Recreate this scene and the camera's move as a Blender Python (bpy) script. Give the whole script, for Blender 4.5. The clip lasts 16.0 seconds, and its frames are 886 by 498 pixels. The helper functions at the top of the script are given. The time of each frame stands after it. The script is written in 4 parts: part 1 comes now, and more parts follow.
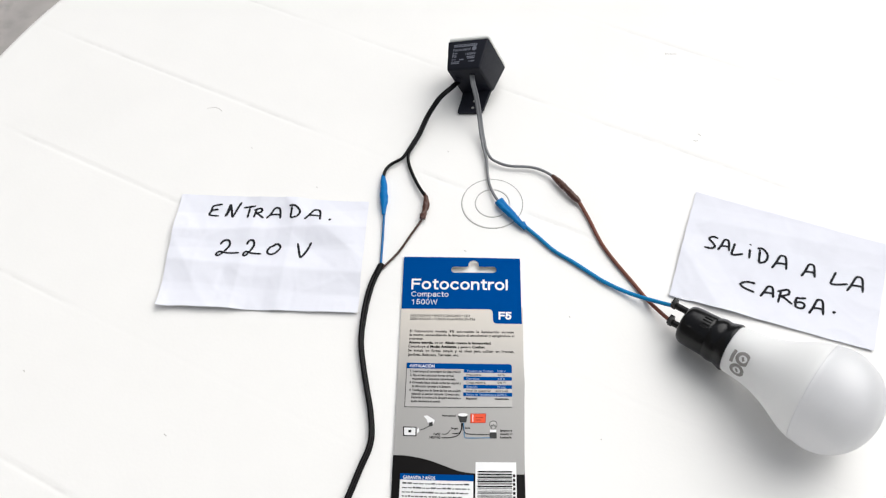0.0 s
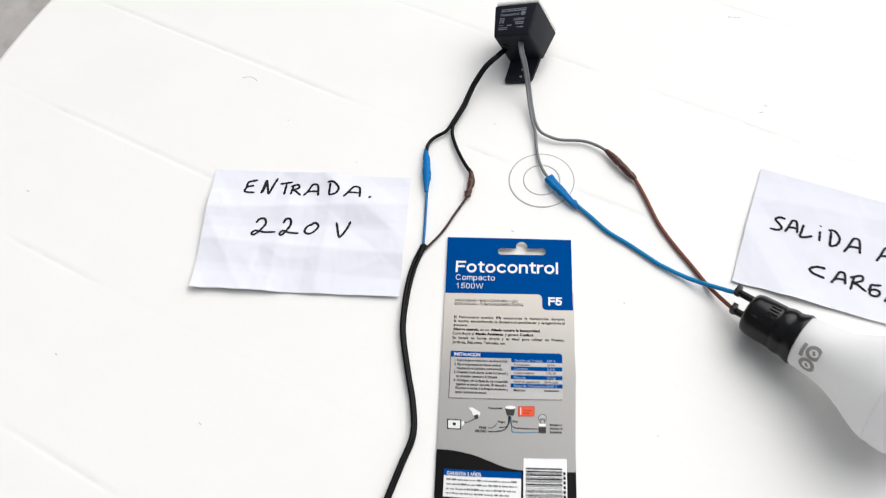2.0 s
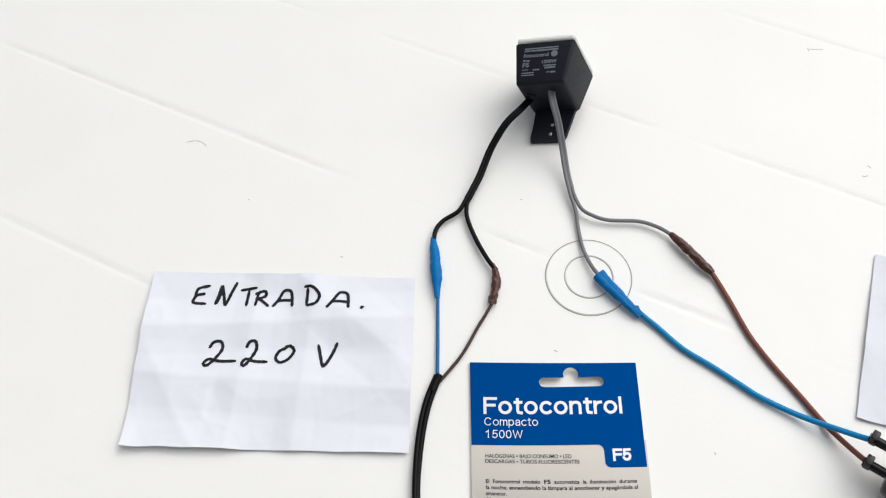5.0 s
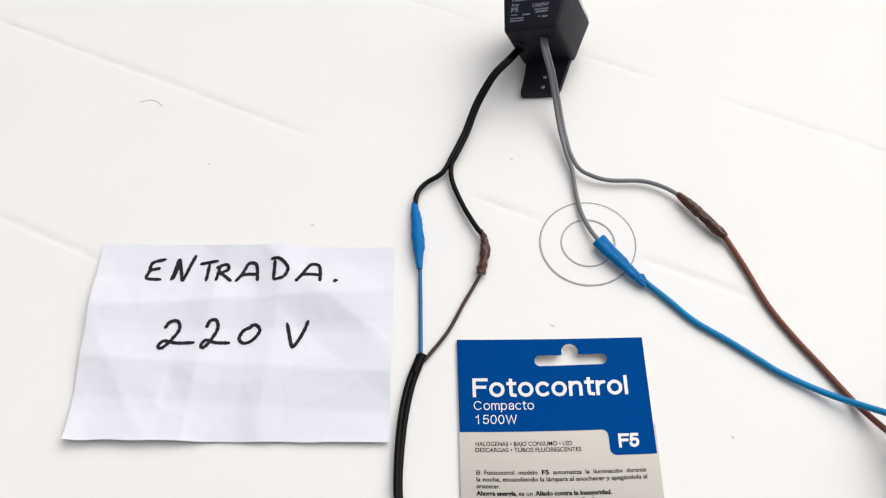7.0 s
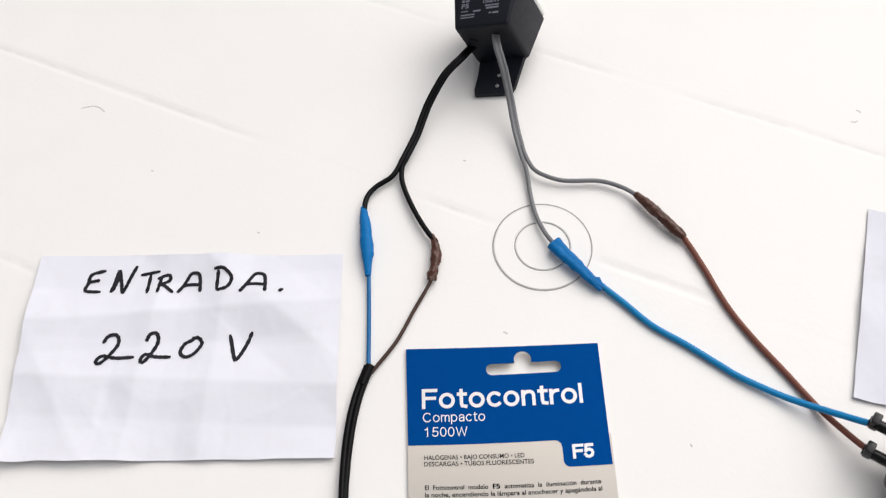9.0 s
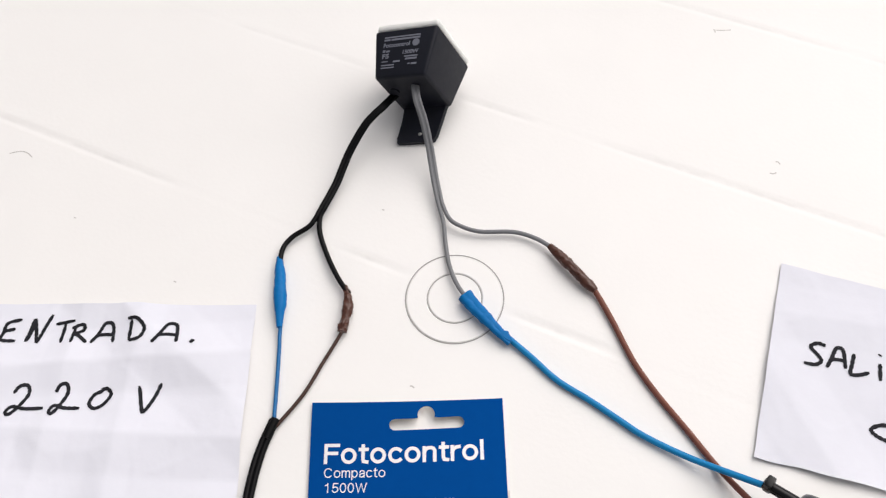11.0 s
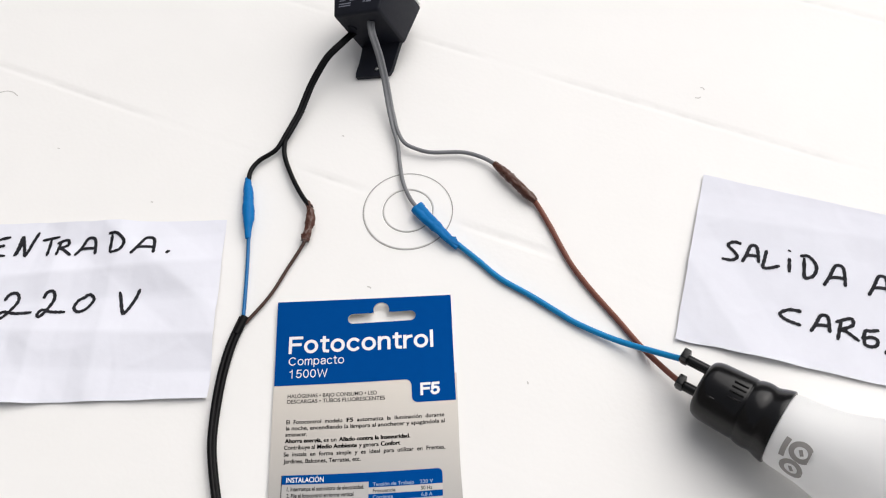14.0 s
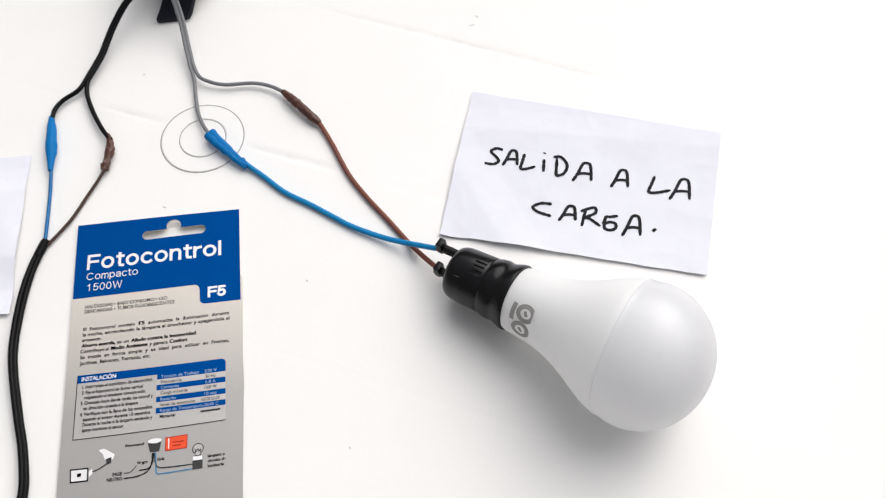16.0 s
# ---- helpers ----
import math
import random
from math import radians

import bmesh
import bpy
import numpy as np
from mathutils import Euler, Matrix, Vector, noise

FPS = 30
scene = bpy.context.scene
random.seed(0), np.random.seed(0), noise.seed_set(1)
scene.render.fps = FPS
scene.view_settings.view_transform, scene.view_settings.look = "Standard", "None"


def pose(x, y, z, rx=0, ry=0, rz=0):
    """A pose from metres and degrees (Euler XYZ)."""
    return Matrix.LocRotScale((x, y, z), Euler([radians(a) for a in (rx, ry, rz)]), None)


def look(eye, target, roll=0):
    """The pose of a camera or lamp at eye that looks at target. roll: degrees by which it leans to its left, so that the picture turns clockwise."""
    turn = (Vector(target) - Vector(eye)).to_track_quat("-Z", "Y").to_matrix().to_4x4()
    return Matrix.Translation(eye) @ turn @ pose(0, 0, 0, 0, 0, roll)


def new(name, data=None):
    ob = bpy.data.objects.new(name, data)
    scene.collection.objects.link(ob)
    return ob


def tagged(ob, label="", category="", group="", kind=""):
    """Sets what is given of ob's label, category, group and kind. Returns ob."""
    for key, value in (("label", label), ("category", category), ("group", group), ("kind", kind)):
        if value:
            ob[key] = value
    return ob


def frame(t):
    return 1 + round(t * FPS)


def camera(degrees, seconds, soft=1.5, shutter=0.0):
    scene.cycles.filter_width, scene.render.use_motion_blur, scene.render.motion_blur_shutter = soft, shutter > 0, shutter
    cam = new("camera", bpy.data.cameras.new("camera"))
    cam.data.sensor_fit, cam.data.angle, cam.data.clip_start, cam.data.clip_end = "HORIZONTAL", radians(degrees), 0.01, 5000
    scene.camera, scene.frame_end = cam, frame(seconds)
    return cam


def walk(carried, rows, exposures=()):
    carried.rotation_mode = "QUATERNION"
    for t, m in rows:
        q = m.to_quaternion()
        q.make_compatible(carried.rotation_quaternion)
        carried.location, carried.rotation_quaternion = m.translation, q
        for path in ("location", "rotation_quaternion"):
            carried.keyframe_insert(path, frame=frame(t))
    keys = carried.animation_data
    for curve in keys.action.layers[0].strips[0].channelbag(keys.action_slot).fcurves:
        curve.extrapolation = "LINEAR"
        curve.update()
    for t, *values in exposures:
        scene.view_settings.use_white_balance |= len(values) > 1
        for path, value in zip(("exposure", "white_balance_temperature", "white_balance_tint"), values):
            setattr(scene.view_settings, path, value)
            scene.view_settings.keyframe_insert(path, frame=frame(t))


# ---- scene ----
cam = camera(54.18, 16.0, soft=1.15, shutter=0.5)
PATH = [
    (0, (0.04564, 0.11128, 1.19223), (0.04014, 0.33116, 0.85814), -2.75),
    (0.5, (0.04208, 0.11593, 1.19504), (0.04196, 0.32773, 0.85571), -1.37),
    (1, (0.04682, 0.11641, 1.19202), (0.04197, 0.33387, 0.85633), -2.58),
    (1.5, (0.03862, 0.12371, 1.18622), (0.03312, 0.33103, 0.84418), -2.36),
    (2, (0.04064, 0.13868, 1.17491), (0.01719, 0.34213, 0.83131), -6.83),
    (2.5, (0.02010, 0.17489, 1.15028), (0.00000, 0.38825, 0.81253), -8.06),
    (3, (0.00577, 0.21052, 1.13071), (-0.01416, 0.42162, 0.79154), -8.27),
    (3.5, (0.00939, 0.22630, 1.11590), (-0.00099, 0.42672, 0.76989), -6.03),
    (4, (0.01217, 0.23937, 1.10899), (0.00008, 0.44207, 0.76436), -5.90),
    (4.2, (0.01120, 0.24440, 1.10500), (0.00390, 0.44830, 0.76100), -4.60),
    (6.5, (0.01335, 0.27160, 1.06637), (0.00255, 0.46499, 0.71640), -5.75),
    (7, (0.01336, 0.27402, 1.05179), (0.00956, 0.46769, 0.70182), -4.67),
    (7.5, (0.01827, 0.27624, 1.03954), (0.01419, 0.46760, 0.68831), -5.25),
    (8, (0.02382, 0.27755, 1.03835), (0.02598, 0.46888, 0.68708), -4.06),
    (8.2, (0.02400, 0.27755, 1.03835), (0.02660, 0.46780, 0.68640), -4.06),
    (10.3, (0.05790, 0.29030, 1.05030), (0.04870, 0.49440, 0.70670), -6.95),
    (10.5, (0.06186, 0.29129, 1.05125), (0.05802, 0.49598, 0.70761), -5.55),
    (11, (0.07224, 0.29316, 1.04917), (0.06730, 0.49027, 0.70114), -5.62),
    (11.5, (0.07835, 0.28673, 1.04878), (0.07627, 0.48434, 0.70101), -4.87),
    (12, (0.07917, 0.27482, 1.05067), (0.07647, 0.46577, 0.69920), -5.67),
    (12.5, (0.07507, 0.25450, 1.05759), (0.07847, 0.45281, 0.71023), -4.14),
    (13, (0.07619, 0.24448, 1.06182), (0.08356, 0.44422, 0.71533), -3.15),
    (13.5, (0.08378, 0.24317, 1.06485), (0.08893, 0.44505, 0.71957), -4.10),
    (14, (0.08371, 0.24051, 1.05911), (0.08524, 0.43929, 0.71200), -4.91),
    (14.5, (0.09026, 0.23768, 1.05953), (0.09093, 0.43795, 0.71328), -5.48),
    (15, (0.10895, 0.22488, 1.06232), (0.12334, 0.42241, 0.71479), -3.33),
    (15.5, (0.14033, 0.19609, 1.06402), (0.17179, 0.38187, 0.71119), 0.07),
    (16, (0.14841, 0.18296, 1.07234), (0.17670, 0.37367, 0.72187), -1.38),
]
# the clip's camera lifts and lowers its exposure a little on the way
EXPOSURES = [(0.0, -0.015, 6500, 9), (2.0, -0.015, 6500, 9), (2.7, -0.10, 6450, 8), (3.5, -0.135, 6380, 8), (4.2, -0.135, 6420, 8), (6.5, -0.135, 6580, 10), (8.0, -0.135, 6620, 11), (11.0, -0.115, 6700, 13), (14.5, -0.105, 6600, 11), (15.5, -0.095, 6600, 11), (16.0, -0.035, 6560, 11)]
walk(cam, [(t, look(eye, target, roll)) for t, eye, target, roll in PATH], EXPOSURES)

# ---- daylight: bright overcast sky with a soft key from the far side ----
world = bpy.data.worlds.new("sky")
scene.world = world
world.use_nodes = True
wn = world.node_tree.nodes
sky = wn.new("ShaderNodeTexSky")
sky.sky_type = "NISHITA"
sky.sun_disc = False
sky.sun_elevation = radians(48)
sky.sun_rotation = radians(49)
sky.dust_density = 3.0
pale = wn.new("ShaderNodeHueSaturation")
pale.inputs["Saturation"].default_value = 0.25
world.node_tree.links.new(sky.outputs[0], pale.inputs["Color"])
world.node_tree.links.new(pale.outputs[0], wn["Background"].inputs["Color"])
wn["Background"].inputs["Strength"].default_value = 0.15
sun_data = bpy.data.lights.new("sun", "SUN")
sun_data.energy = 2.32
sun_data.angle = radians(78)
sun_data.color = (1.0, 0.985, 0.965)
sun = new("sun", sun_data)
sun.matrix_world = look((1.05, 0.90, 2.15), (0.0, 0.0, 0.7))


# ---- materials ----
def mat(name, color, rough=0.5, metal=0.0, vary=0.08, scale=60.0, bump=0.0, bump_scale=400.0, coat=0.0, stain=0.0, stain_scale=9.0, gloss=0.5):
    """A surface with a fine grain, wider stains and a fine relief."""
    m = bpy.data.materials.new(name)
    m.use_nodes = True
    nt = m.node_tree
    b = nt.nodes["Principled BSDF"]
    b.inputs["Metallic"].default_value = metal
    b.inputs["Coat Weight"].default_value = coat
    b.inputs["Coat Roughness"].default_value = 0.08
    b.inputs["Specular IOR Level"].default_value = gloss
    geo = nt.nodes.new("ShaderNodeTexCoord")

    def noise_tex(s, detail=4.0):
        n = nt.nodes.new("ShaderNodeTexNoise")
        n.inputs["Scale"].default_value = s
        n.inputs["Detail"].default_value = detail
        nt.links.new(geo.outputs["Object"], n.inputs["Vector"])
        return n.outputs["Fac"]

    def mixed(fac, a, c2):
        x = nt.nodes.new("ShaderNodeMix")
        x.data_type = "RGBA"
        nt.links.new(fac, x.inputs["Factor"])
        for value, socket in ((a, x.inputs["A"]), (c2, x.inputs["B"])):
            if isinstance(value, tuple):
                socket.default_value = (*value, 1)
            else:
                nt.links.new(value, socket)
        return x.outputs["Result"]

    light = tuple(min(1.0, c * (1 + vary)) for c in color)
    dark = tuple(c * (1 - vary) for c in color)
    out = mixed(noise_tex(scale), dark, light)
    if stain:
        fac = nt.nodes.new("ShaderNodeMapRange")
        fac.inputs["From Min"].default_value = 0.52
        fac.inputs["From Max"].default_value = 0.8
        fac.inputs["To Max"].default_value = stain
        nt.links.new(noise_tex(stain_scale, 6.0), fac.inputs["Value"])
        out = mixed(fac.outputs[0], out, tuple(c * 0.72 for c in color))
    nt.links.new(out, b.inputs["Base Color"])
    rr = nt.nodes.new("ShaderNodeMapRange")
    rr.inputs["To Min"].default_value = max(0.02, rough - 0.08)
    rr.inputs["To Max"].default_value = min(1.0, rough + 0.08)
    nt.links.new(noise_tex(scale * 1.7), rr.inputs["Value"])
    nt.links.new(rr.outputs[0], b.inputs["Roughness"])
    if bump:
        bn = nt.nodes.new("ShaderNodeBump")
        bn.inputs["Strength"].default_value = bump
        bn.inputs["Distance"].default_value = 0.0004
        nt.links.new(noise_tex(bump_scale), bn.inputs["Height"])
        nt.links.new(bn.outputs[0], b.inputs["Normal"])
    return m


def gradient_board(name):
    """Silver-grey board: its print and the sheen of the silver painted as one blend, pale beige at the head, grey
    further down, along the object's y.
    """
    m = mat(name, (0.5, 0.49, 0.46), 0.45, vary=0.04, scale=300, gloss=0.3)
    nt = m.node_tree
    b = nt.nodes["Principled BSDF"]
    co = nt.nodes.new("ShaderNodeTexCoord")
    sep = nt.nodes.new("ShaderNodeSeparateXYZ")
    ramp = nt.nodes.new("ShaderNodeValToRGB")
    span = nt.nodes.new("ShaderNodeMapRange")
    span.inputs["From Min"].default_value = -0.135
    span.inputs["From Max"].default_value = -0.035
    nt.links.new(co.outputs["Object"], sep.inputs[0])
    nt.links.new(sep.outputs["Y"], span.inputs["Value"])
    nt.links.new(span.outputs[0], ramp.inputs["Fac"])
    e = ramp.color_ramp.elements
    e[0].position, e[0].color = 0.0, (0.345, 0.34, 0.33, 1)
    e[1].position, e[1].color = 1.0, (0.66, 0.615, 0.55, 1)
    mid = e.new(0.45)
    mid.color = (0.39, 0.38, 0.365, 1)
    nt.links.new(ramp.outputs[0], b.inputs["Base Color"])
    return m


WHITE_PLASTIC = mat("white table plastic", (0.84, 0.832, 0.812), 0.45, vary=0.015, scale=35, bump=0.12, bump_scale=500, stain=0.10, stain_scale=7)


def groove_dirt(m):
    """Grey dirt caught in the grooves, broken up finely; the mesh's own dirt layer says where it sits."""
    nt = m.node_tree
    b = nt.nodes["Principled BSDF"]
    paint = b.inputs["Base Color"].links[0].from_socket
    layer = nt.nodes.new("ShaderNodeAttribute")
    layer.attribute_name = "dirt"
    co = nt.nodes.new("ShaderNodeTexCoord")
    share = layer.outputs["Fac"]
    for scale, lo, hi, least in ((110.0, 0.32, 0.60, 0.25), (28.0, 0.35, 0.62, 0.35)):
        smear = nt.nodes.new("ShaderNodeTexNoise")
        smear.inputs["Scale"].default_value = scale
        smear.inputs["Detail"].default_value = 4.0
        nt.links.new(co.outputs["Object"], smear.inputs["Vector"])
        span = nt.nodes.new("ShaderNodeMapRange")
        for key, x in (("From Min", lo), ("From Max", hi), ("To Min", least), ("To Max", 1.0)):
            span.inputs[key].default_value = x
        nt.links.new(smear.outputs["Fac"], span.inputs["Value"])
        times = nt.nodes.new("ShaderNodeMath")
        times.operation = "MULTIPLY"
        nt.links.new(share, times.inputs[0])
        nt.links.new(span.outputs[0], times.inputs[1])
        share = times.outputs[0]
    mix = nt.nodes.new("ShaderNodeMix")
    mix.data_type = "RGBA"
    nt.links.new(share, mix.inputs["Factor"])
    nt.links.new(paint, mix.inputs["A"])
    mix.inputs["B"].default_value = (0.36, 0.35, 0.33, 1)
    nt.links.new(mix.outputs["Result"], b.inputs["Base Color"])


TABLETOP_PLASTIC = mat("white grooved table plastic", (0.84, 0.832, 0.812), 0.45, vary=0.015, scale=35, bump=0.12, bump_scale=500, stain=0.10, stain_scale=7)
groove_dirt(TABLETOP_PLASTIC)
SEAM_DIRT_SHADE = mat("seam dirt and shade", (0.34, 0.33, 0.315), 0.8, vary=0.3, scale=200)
SCUFF = mat("scuff", (0.54, 0.525, 0.50), 0.8, vary=0.3, scale=300)
FLOOR = mat("worn cement floor", (0.47, 0.445, 0.43), 0.75, vary=0.3, scale=14, bump=0.5, bump_scale=60, stain=1.0, stain_scale=24)
PAPER = mat("white copy paper", (0.755, 0.765, 0.83), 0.8, vary=0.03, scale=90, bump=0.6, bump_scale=70, stain=0.22, stain_scale=26)
INK = mat("black marker ink", (0.022, 0.022, 0.026), 0.6, vary=0.85, scale=260, gloss=0.05)
BLACK_PLASTIC = mat("black moulded plastic", (0.0055, 0.0068, 0.0135), 0.5, vary=0.2, scale=200, bump=0.2, bump_scale=1500, gloss=0.26)
SOCKET_BLACK = mat("glossy black bakelite", (0.004, 0.004, 0.0045), 0.22, vary=0.15, scale=200, bump=0.05, bump_scale=900, gloss=0.3)
LENS_WHITE = mat("milky lens plastic", (0.80, 0.81, 0.78), 0.35, vary=0.04, scale=120)
LENS_WHITE.node_tree.nodes["Principled BSDF"].inputs["Subsurface Weight"].default_value = 0.4
LENS_WHITE.node_tree.nodes["Principled BSDF"].inputs["Subsurface Radius"].default_value = (0.004, 0.004, 0.004)
LENS_WHITE.node_tree.nodes["Principled BSDF"].inputs["Subsurface Scale"].default_value = 1.0
PAD_PRINT = mat("grey pad print", (0.17, 0.18, 0.22), 0.5, vary=0.1, scale=700)
BLACK_PVC = mat("black cord sheath", (0.003, 0.003, 0.0036), 0.35, vary=0.2, scale=300, bump=0.1, bump_scale=900, gloss=0.11)
GREY_PVC = mat("grey lead insulation", (0.185, 0.19, 0.20), 0.45, vary=0.08, scale=300, bump=0.1, bump_scale=900, gloss=0.3)
BLUE_PVC = mat("blue wire insulation", (0.002, 0.21, 0.48), 0.36, vary=0.08, scale=300, gloss=0.22)
BLUE_CORE = mat("dark blue core insulation", (0.003, 0.125, 0.33), 0.4, vary=0.1, scale=300, gloss=0.3)
BROWN_PVC = mat("brown wire insulation", (0.18, 0.060, 0.040), 0.42, vary=0.12, scale=300, gloss=0.25)
DARK_BROWN_PVC = mat("dark brown core insulation", (0.055, 0.027, 0.020), 0.45, vary=0.12, scale=300, gloss=0.25)
ROW_CREAM = mat("cream stripe", (0.50, 0.485, 0.46), 0.5, vary=0.02, scale=300)
PALE_BLUE = mat("pale blue lettering", (0.26, 0.38, 0.56), 0.5, vary=0.03, scale=300)
BLUE_TAPE = mat("blue electrical tape", (0.0005, 0.15, 0.42), 0.38, vary=0.12, scale=250, bump=0.4, bump_scale=500, gloss=0.12)
BROWN_TAPE = mat("brown electrical tape", (0.075, 0.027, 0.017), 0.3, vary=0.12, scale=250, bump=0.6, bump_scale=600, gloss=0.4)
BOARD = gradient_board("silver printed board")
PRINT_BLUE = mat("blue print", (0.0003, 0.060, 0.258), 0.6, vary=0.05, scale=300, gloss=0.0)
PRINT_WHITE = mat("white print", (0.80, 0.80, 0.80), 0.4, vary=0.02, scale=300)
PRINT_DARK = mat("black print", (0.008, 0.0075, 0.0075), 0.45, vary=0.1, scale=200, gloss=0.05)
PRINT_TEXT = mat("dark grey print", (0.012, 0.0115, 0.0115), 0.6, vary=0.1, scale=300, gloss=0.03)
PRINT_MID = mat("mid grey print", (0.05, 0.05, 0.05), 0.5, vary=0.1, scale=300, gloss=0.05)
PRINT_PALE = mat("pale grey print", (0.44, 0.43, 0.415), 0.45, vary=0.03, scale=300)
PRINT_RED = mat("orange red print", (0.78, 0.085, 0.03), 0.4, vary=0.05, scale=300, gloss=0.2)
PRINT_DEEP_RED = mat("deep red print", (0.42, 0.03, 0.012), 0.5, vary=0.05, scale=300, gloss=0.2)
PRINT_SKY = mat("light blue print", (0.06, 0.20, 0.36), 0.5, vary=0.05, scale=300, gloss=0.2)
PRINT_YELLOW = mat("yellow print", (0.55, 0.42, 0.05), 0.4, vary=0.05, scale=300)
BULB_SHELL = mat("white bulb shell", (0.95, 0.955, 0.95), 0.42, vary=0.015, scale=80)
BULB_DOME = mat("satin bulb diffuser", (0.86, 0.865, 0.89), 0.34, vary=0.015, scale=80, coat=0.45)
for m, share in ((BULB_SHELL, 0.32), (BULB_DOME, 0.42)):
    nt = m.node_tree
    milky = nt.nodes.new("ShaderNodeBsdfTranslucent")
    milky.inputs["Color"].default_value = (0.97, 0.97, 0.97, 1)
    mix = nt.nodes.new("ShaderNodeMixShader")
    mix.inputs["Fac"].default_value = share
    nt.links.new(nt.nodes["Principled BSDF"].outputs[0], mix.inputs[1])
    nt.links.new(milky.outputs[0], mix.inputs[2])
    nt.links.new(mix.outputs[0], nt.nodes["Material Output"].inputs["Surface"])
BULB_PRINT = mat("grey bulb print", (0.34, 0.325, 0.31), 0.5, vary=0.1, scale=600)
METAL = mat("plated screw", (0.6, 0.6, 0.58), 0.3, metal=1.0)


# ---- building helpers ----
def thing(name, m, label, category, group="", kind=""):
    ob = new(name)
    ob.empty_display_size = 0.01
    ob.matrix_world = m
    return tagged(ob, label, category, group, kind)


def part(name, bm, material, parent, label="", smooth=True):
    """One mesh object under a thing or a part."""
    bmesh.ops.recalc_face_normals(bm, faces=bm.faces)
    me = bpy.data.meshes.new(name)
    bm.to_mesh(me)
    bm.free()
    me.materials.append(material)
    if smooth:
        me.shade_smooth()
        me.set_sharp_from_angle(angle=radians(38))
    ob = new(name, me)
    if parent is not None:
        ob.parent = parent
    return tagged(ob, label)


def spline(points, steps=8):
    """A smooth line through the points."""
    p = [Vector(q) for q in points]
    if len(p) < 3:
        return [p[0].lerp(p[-1], k / steps) for k in range(steps + 1)]
    p = [p[0] * 2 - p[1]] + p + [p[-1] * 2 - p[-2]]
    out = []
    for a, b, c, d in zip(p, p[1:], p[2:], p[3:]):
        for k in range(steps):
            t = k / steps
            out.append(0.5 * (2 * b + (c - a) * t + (2 * a - 5 * b + 4 * c - d) * t * t + (3 * b - a - 3 * c + d) * t ** 3))
    return out + [p[-2]]


def tube(bm, line, radius, sides=12, shape=None):
    """A round sweep along the line; radius may be a function of the share of its length, shape of (share, angle)."""
    up = Vector((0, 0, 1))
    rings = []
    for i, c in enumerate(line):
        t = (line[min(i + 1, len(line) - 1)] - line[max(i - 1, 0)]).normalized()
        side = t.cross(up)
        side = side.normalized() if side.length > 0.2 else Vector((1, 0, 0)).cross(t).normalized()
        top = side.cross(t)
        s = i / (len(line) - 1)
        ring = []
        for k in range(sides):
            a = 2 * math.pi * k / sides
            r = radius(s) if callable(radius) else radius
            if shape:
                r *= shape(s, a)
            ring.append(bm.verts.new(c + (side * math.cos(a) + top * math.sin(a)) * r))
        rings.append(ring)
    for a, b in zip(rings, rings[1:]):
        for k in range(sides):
            bm.faces.new((a[k], a[(k + 1) % sides], b[(k + 1) % sides], b[k]))
    bm.faces.new(rings[0])
    bm.faces.new(rings[-1])


def offset_line(line, d):
    """The line moved sideways by d, level."""
    out = []
    for i, c in enumerate(line):
        t = line[min(i + 1, len(line) - 1)] - line[max(i - 1, 0)]
        side = Vector((t.y, -t.x, 0))
        side = side.normalized() if side.length > 1e-9 else Vector((1, 0, 0))
        out.append(c + side * d)
    return out


def lathe(bm, profile, sides=48, cap=True):
    """Turns a profile of (along, radius) round the x axis."""
    rings = []
    for s, r in profile:
        if r < 1e-6:
            rings.append([bm.verts.new((s, 0, 0))])
        else:
            rings.append([bm.verts.new((s, r * math.cos(2 * math.pi * k / sides), r * math.sin(2 * math.pi * k / sides))) for k in range(sides)])
    for a, b in zip(rings, rings[1:]):
        for k in range(sides):
            q = [a[k % len(a)], a[(k + 1) % len(a)], b[(k + 1) % len(b)], b[k % len(b)]]
            q = list(dict.fromkeys(q))
            if len(q) > 2:
                bm.faces.new(q)
    if cap:
        for r in (rings[0], rings[-1]):
            if len(r) > 2:
                bm.faces.new(r)


def box(bm, x0, x1, y0, y1, z0, z1, bevel=0.0, segments=2):
    made = bmesh.ops.create_cube(bm, size=1)["verts"]
    for v in made:
        v.co = Vector((x0 if v.co.x < 0 else x1, y0 if v.co.y < 0 else y1, z0 if v.co.z < 0 else z1))
    if bevel:
        edges = list({e for v in made for e in v.link_edges})
        bmesh.ops.bevel(bm, geom=edges, offset=bevel, segments=segments, profile=0.6, affect="EDGES")


def plate(bm, loops, z, thick):
    """A flat plate with the outline loops[0] and holes loops[1:], its top at z."""
    edges = []
    for loop in loops:
        vs = [bm.verts.new((x, y, z)) for x, y in loop]
        edges += [bm.edges.new((a, b)) for a, b in zip(vs, vs[1:] + vs[:1])]
    faces = bmesh.ops.triangle_fill(bm, edges=edges, use_beauty=True)["geom"]
    faces = [f for f in faces if isinstance(f, bmesh.types.BMFace)]
    if thick:
        ext = bmesh.ops.extrude_face_region(bm, geom=faces)["geom"]
        for v in ext:
            if isinstance(v, bmesh.types.BMVert):
                v.co.z -= thick


def rect(x0, y0, x1, y1):
    return [(x0, y0), (x1, y0), (x1, y1), (x0, y1)]


def arc(cx, cy, r, a0, a1, n=10):
    return [(cx + r * math.cos(radians(a0 + (a1 - a0) * k / n)), cy + r * math.sin(radians(a0 + (a1 - a0) * k / n))) for k in range(n + 1)]


